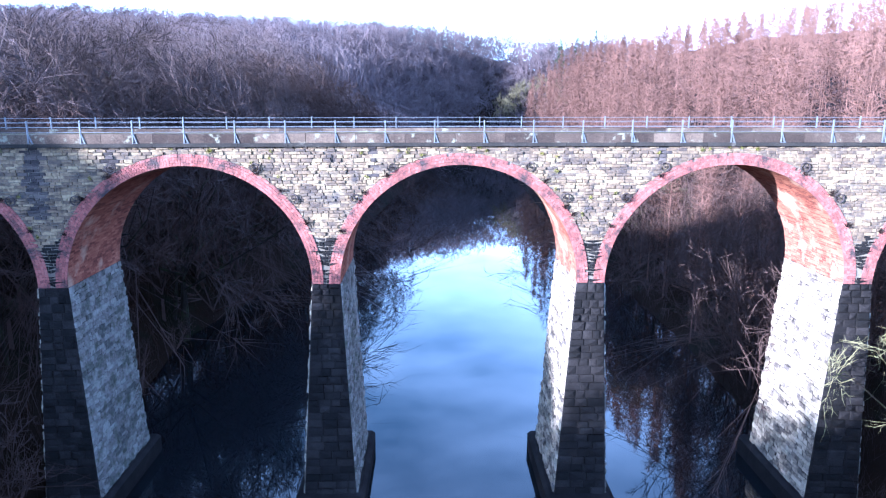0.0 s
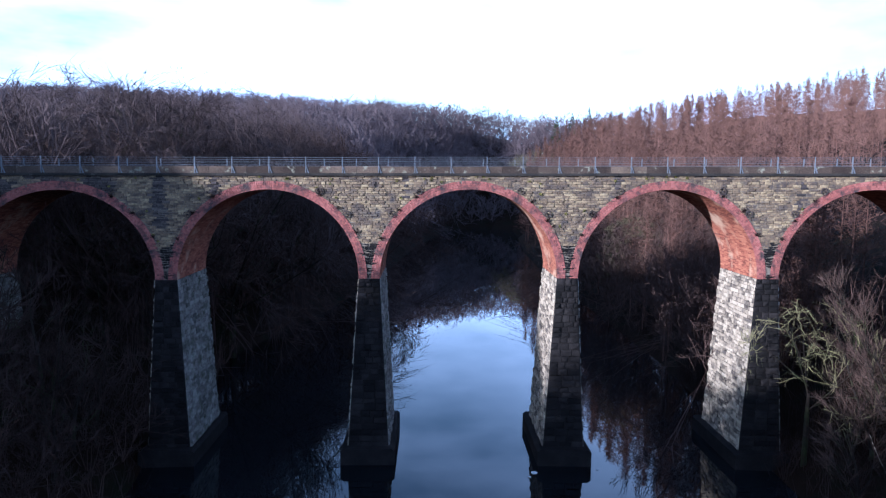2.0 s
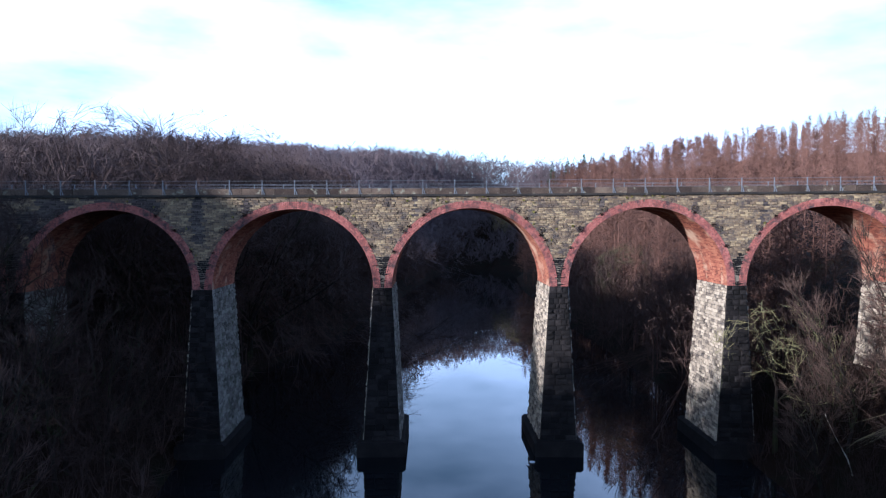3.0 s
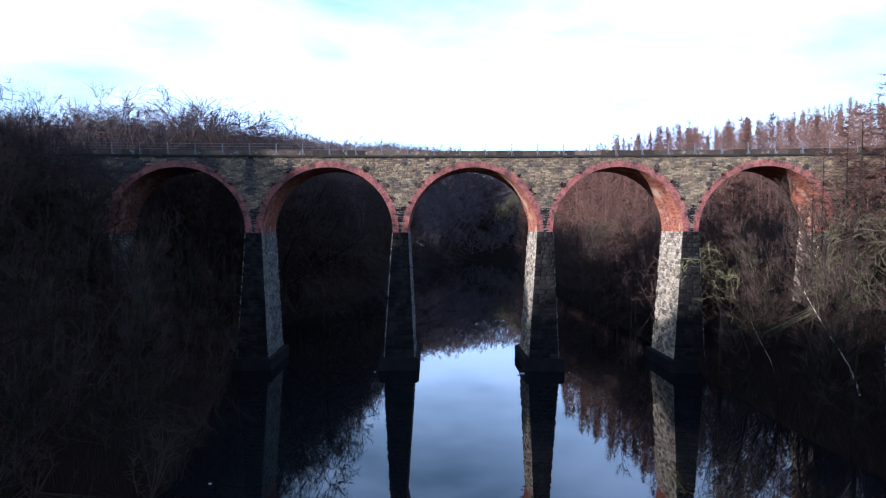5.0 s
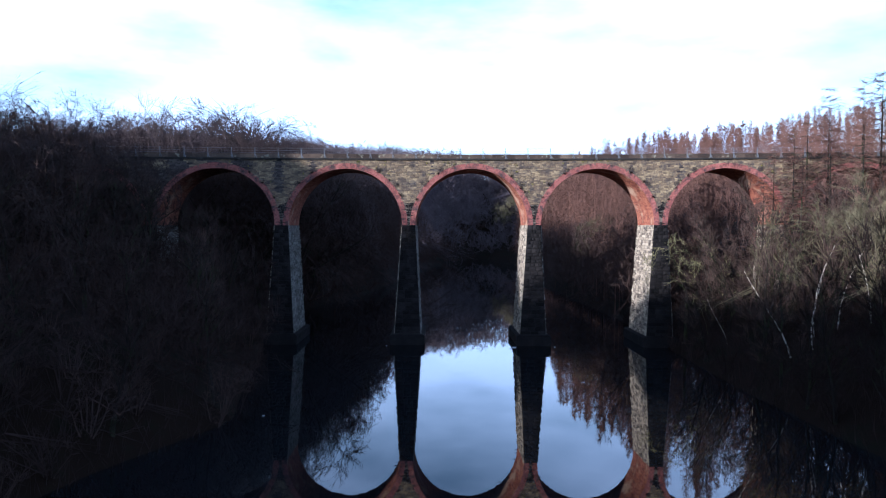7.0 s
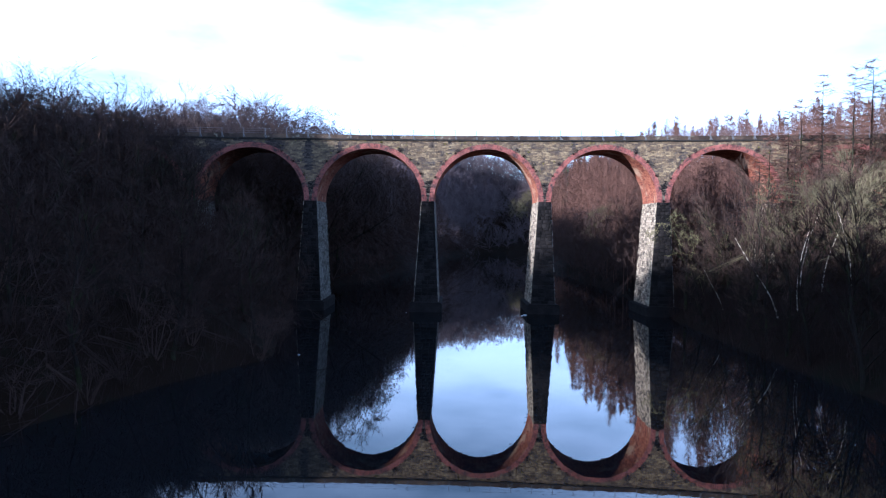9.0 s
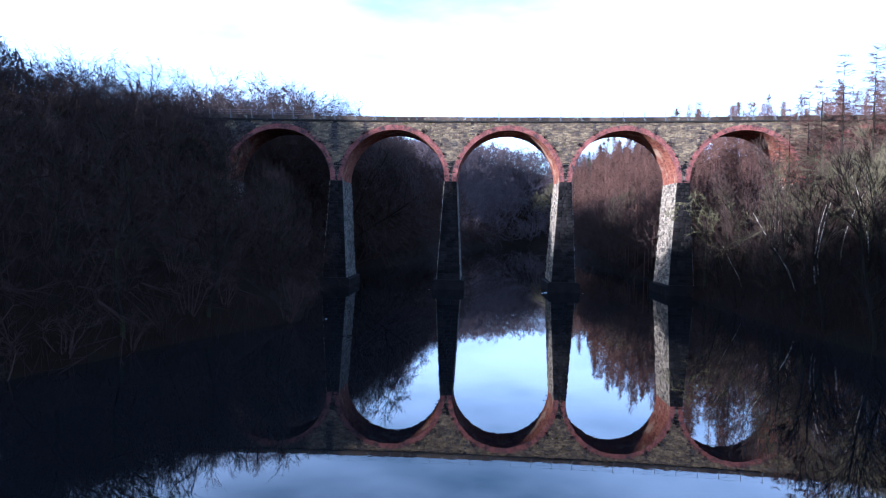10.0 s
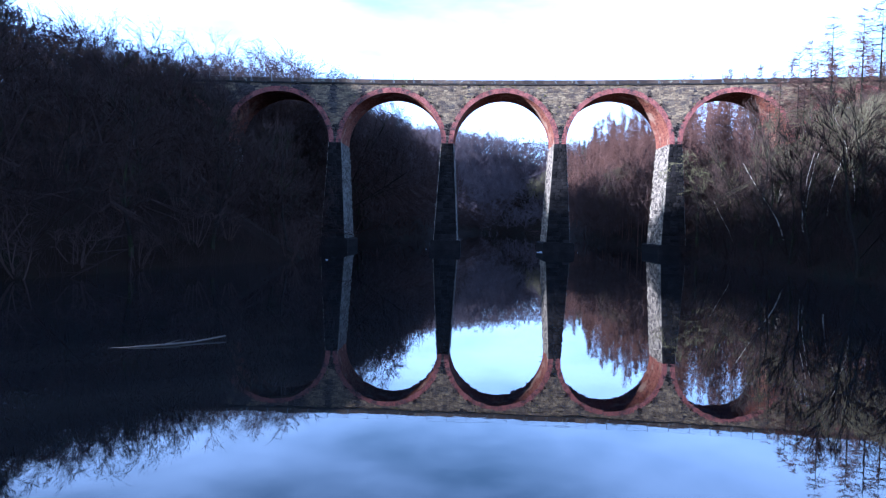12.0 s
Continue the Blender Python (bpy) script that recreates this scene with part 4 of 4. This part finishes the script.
wood_of("broadleaf_wood", WOOD, jitter(-110, 10, 30, 96, 7.4, lambda x, y: on_left(x, y, 0.3, 90) and in_view(x, y)), near_leafless, "leafless brown broadleaf wood on the hillside", top=west_canopy, vary=(0.86, 1.16))
wood_of("broadleaf_wood", HILL_WOOD, jitter(-160, 70, 96, 226, 6.4, lambda x, y: on_left(x, y, 0.3, 200) and in_view(x, y) and (y < 176 or x < -70)), leafless, "leafless brown broadleaf wood on the far hillside", top=west_canopy)
wood_of("ridge_wood", HILL_WOOD, jitter(-70, 60, 176, 246, 5.6, lambda x, y: on_left(x, y, 0.3, 110)), leafless, "leafless brown broadleaf wood along the skyline", top=west_canopy)
wood_of("valley_wood", HILL_WOOD, jitter(22, 84, 196, 232, 5.0, lambda x, y: on_right(x, y, -14, 40)), leafless, "leafless wood closing the head of the valley", top=lambda x, y: 39.0 - 0.07 * x)
wood_of("larch_wood", LARCH, jitter(15, 160, 9, 226, 5.0, lambda x, y: on_right(x, y, 1.5, 16) and in_view(x, y)), conifers, "bare reddish larch plantation on the far bank", top=east_canopy, vary=(0.90, 1.05))
wood_of("larch_wood", LARCH, jitter(15, 160, 9, 226, 6.4, lambda x, y: on_right(x, y, 16, 100) and in_view(x, y)), far_conifers, "bare reddish larch plantation up the far hillside", top=east_canopy, vary=(0.90, 1.05))
wood_of("thicket", TWIG, jitter(14, 34, 6, 66, 2.5, lambda x, y: on_right(x, y, 0.2, 6)), dense, "dense bare thicket along the far shore", 0.55, 0.9)
wood_of("hillside_wood", WOOD, jitter(-60, -24, 8, 32, 3.7, lambda x, y: on_left(x, y, 9, 44)), dense, "bare broadleaf wood up the bank behind the viaduct", top=lambda x, y: 19.0 + 0.08 * y)
def bank_top(x, y):
    return 8.5 - 0.38 * y + 7.0 * max(0, min(1, (-14 - x + 1.48 * y) / 5))


def behind_view(x, y):
    return x < -5 - 0.70 * (y + 62.8)


def on_bank(x, y):
    return x - 1.48 * y < -6 and on_left(x, y, 14, 60)


# Out of view: wood thickened to throw dense shade on the viaduct's left end
wood_of("bank_wood", TWIG, jitter(-76, -30, -40, -4, 3.1, lambda x, y: on_bank(x, y) and behind_view(x, y)), thick, "dense bare broadleaf wood out of view, added to cast shade", top=bank_top)
wood_of("bank_wood", TWIG, jitter(-60, -26, -40, -4, 4.8, lambda x, y: on_bank(x, y) and not behind_view(x, y)), near_leafless, "tall bare broadleaf wood on the bank", top=bank_top, vary=(0.78, 1.12))
# Unseen wood, added to throw shade over the right bank and pier feet
wood_of("bank_wood", TWIG, jitter(-62, -30, -100, -36, 4.6, lambda x, y: on_left(x, y, 4, 40)), thick, "dense bare broadleaf wood out of view, added to cast shade", top=lambda x, y: 19.5 + 2.5 * max(0, min(1, (-52 - y) / 8)))
wood_of("thicket", TWIG, jitter(-32, 36, 24, 196, 3.6, lambda x, y: on_left(x, y, 0.1, 5.5)), bushes, "dense bare thicket along the far shore", 0.9, 1.4)
wood_of("bank_wood", TWIG, jitter(-50, -26.5, -13, -2.6, 3.0, lambda x, y: True), dense, "bare trees crowding the end of the viaduct", top=lambda x, y: 16.2 - 0.05 * (x + 26), vary=(0.7, 1.08))
wood_of("brushwood", TWIG, jitter(-40, -10, -64, -3, 2.9, lambda x, y: on_left(x, y, 0.2, 22)), low_brush, "dark tangled brushwood on the bank", 0.7, 1.3)
wood_of("shore_wood", TWIG, jitter(-32, -8, 8, 78, 3.1, lambda x, y: on_left(x, y, 0.4, 12)), dense, "bare wood on the bank behind the viaduct", top=lambda x, y: min(16.0 + 0.08 * y, height(x, y) + 13.5))
wood_of("larch_edge", LARCH, jitter(15, 40, 9, 62, 3.1, lambda x, y: on_right(x, y, 1.5, 8)), edge_conifers, "bare larches at the edge of the plantation", top=east_canopy, vary=(0.90, 1.05))
spruces = []
for x, y, tall in ((38.5, 196.0, 19.0), (44.0, 198.0, 18.0), (50.0, 200.0, 17.5)):
    tree = empty("spruce", label="small dark green spruce on the skyline", category="tree", group="spruces on the skyline")
    wood, needles = Soup(), Soup()
    wood.tube((0, 0, -0.4), (0, 0, tall), 0.14, 0.02, 6)
    for i in range(420):
        z = tall * random.uniform(0.1, 0.98)
        t, out = random.random() * math.tau, (tall - z) * 0.24 + 0.15
        a = Vector((math.cos(t) * out * 0.2, math.sin(t) * out * 0.2, z))
        needles.sliver(a, a + Vector((math.cos(t) * out, math.sin(t) * out, random.uniform(-0.35, 0.1) * out)), 0.3)
    wood.make("trunk", BARK, tree)
    needles.make("crown", GREEN, tree)
    stand(tree, x, y)
copy_to(olives[1], 25.5, 156.0, 21.5)
copy_to(olives[0], 19.0, 34.0, 11.0)


def scrub(name, mat, spots, label):
    """Undergrowth: crossing thin stems, too many to count."""
    s = Soup()
    for x, y in spots:
        z = height(x, y)
        for _ in range(6):
            a = Vector((x + random.gauss(0, 0.35), y + random.gauss(0, 0.35), z - 0.05))
            s.sliver(a, a + Vector((random.gauss(0, 0.4), random.gauss(0, 0.4), random.uniform(0.5, 1.6))), 0.03)
    return tagged(s.make(name, mat), label, "undergrowth", kind="stuff")


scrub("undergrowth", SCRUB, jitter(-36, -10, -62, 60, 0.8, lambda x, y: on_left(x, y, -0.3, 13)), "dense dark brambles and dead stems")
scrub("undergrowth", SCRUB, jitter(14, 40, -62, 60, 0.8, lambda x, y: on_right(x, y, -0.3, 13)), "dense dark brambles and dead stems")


# ---- small things ----
def weed(tall):
    s = Soup()
    for _ in range(60):
        t = random.random() * math.tau
        a = Vector((random.gauss(0, 0.03), random.uniform(-0.02, 0.0), random.gauss(0, 0.03)))
        s.sliver(a, a + Vector((math.cos(t) * 0.7, -abs(math.sin(t)) * 0.5 - 0.1, random.uniform(-0.4, 0.9))) * tall * random.uniform(0.4, 1.0), 0.016)
    return s


for k, a in [(k, a) for k in range(-2, 3) for a in (0.5, 0.72, 0.95, math.pi - 0.95, math.pi - 0.72, math.pi - 0.5)]:
    x, z = arc(k, RADIUS + RING + random.uniform(-0.08, 0.06), a + random.uniform(-0.09, 0.09))
    px, py, pz = lie((x, -0.03, z))
    s = weed(random.uniform(0.22, 0.5))
    ob = s.make("weed", WEED)
    ob.location = (px, py, pz)
    tagged(ob, "dark tuft of weed rooted above the brick arch", "weed", "weeds on the viaduct")
for i in range(40):
    x = random.uniform(-22, 24)
    z = random.uniform(extrados(x) + 0.15, Z_TOP - 0.1) if extrados(x) < Z_TOP - 0.3 else Z_TOP - 0.05
    px, py, pz = lie((x, -0.03, z))
    ob = weed(random.uniform(0.07, 0.16)).make("weed", MOSS)
    ob.location = (px, py, pz)
    tagged(ob, "small yellow-green moss tuft in the stone joints", "moss", "moss on the viaduct")

# a drifting log, a fallen branch, and floating scraps
s = Soup()
path = [(-9.0, -51.2, -0.01), (-8.6, -51.1, 0.01), (-8.2, -50.9, 0.02), (-7.8, -50.5, 0.02), (-7.4, -50.0, 0.06)]
for (p, q, r) in zip(path, path[1:], (0.010, 0.016, 0.017, 0.015)):
    s.tube(p, q, r, r * 0.92, 8)
s.tube(path[2], (-8.0, -50.6, 0.07), 0.008, 0.003, 5)
tagged(s.make("floating_log", DRIFT), "pale bent driftwood branch floating in the water", "log")
for x, y, w in ((3.35, -1.6, 0.16), (3.05, -2.1, 0.10), (6.6, -1.2, 0.05), (-6.6, -1.3, 0.05), (-11.2, -22.0, 0.07)):
    bm = bmesh.new()
    bmesh.ops.create_icosphere(bm, subdivisions=2, radius=w)
    for v in bm.verts:
        v.co *= 1 + 0.35 * noise.noise(v.co * 6 + Vector((x, y, 0)))
        v.co.z *= 0.35
    me = bpy.data.meshes.new("floating_scrap")
    bm.to_mesh(me)
    bm.free()
    me.materials.append(FOAM)
    ob = new("floating_scrap", me)
    ob.location = (x, y, 0.02)
    tagged(ob, "small pale scrap floating beside the pier", "debris", "floating scraps")
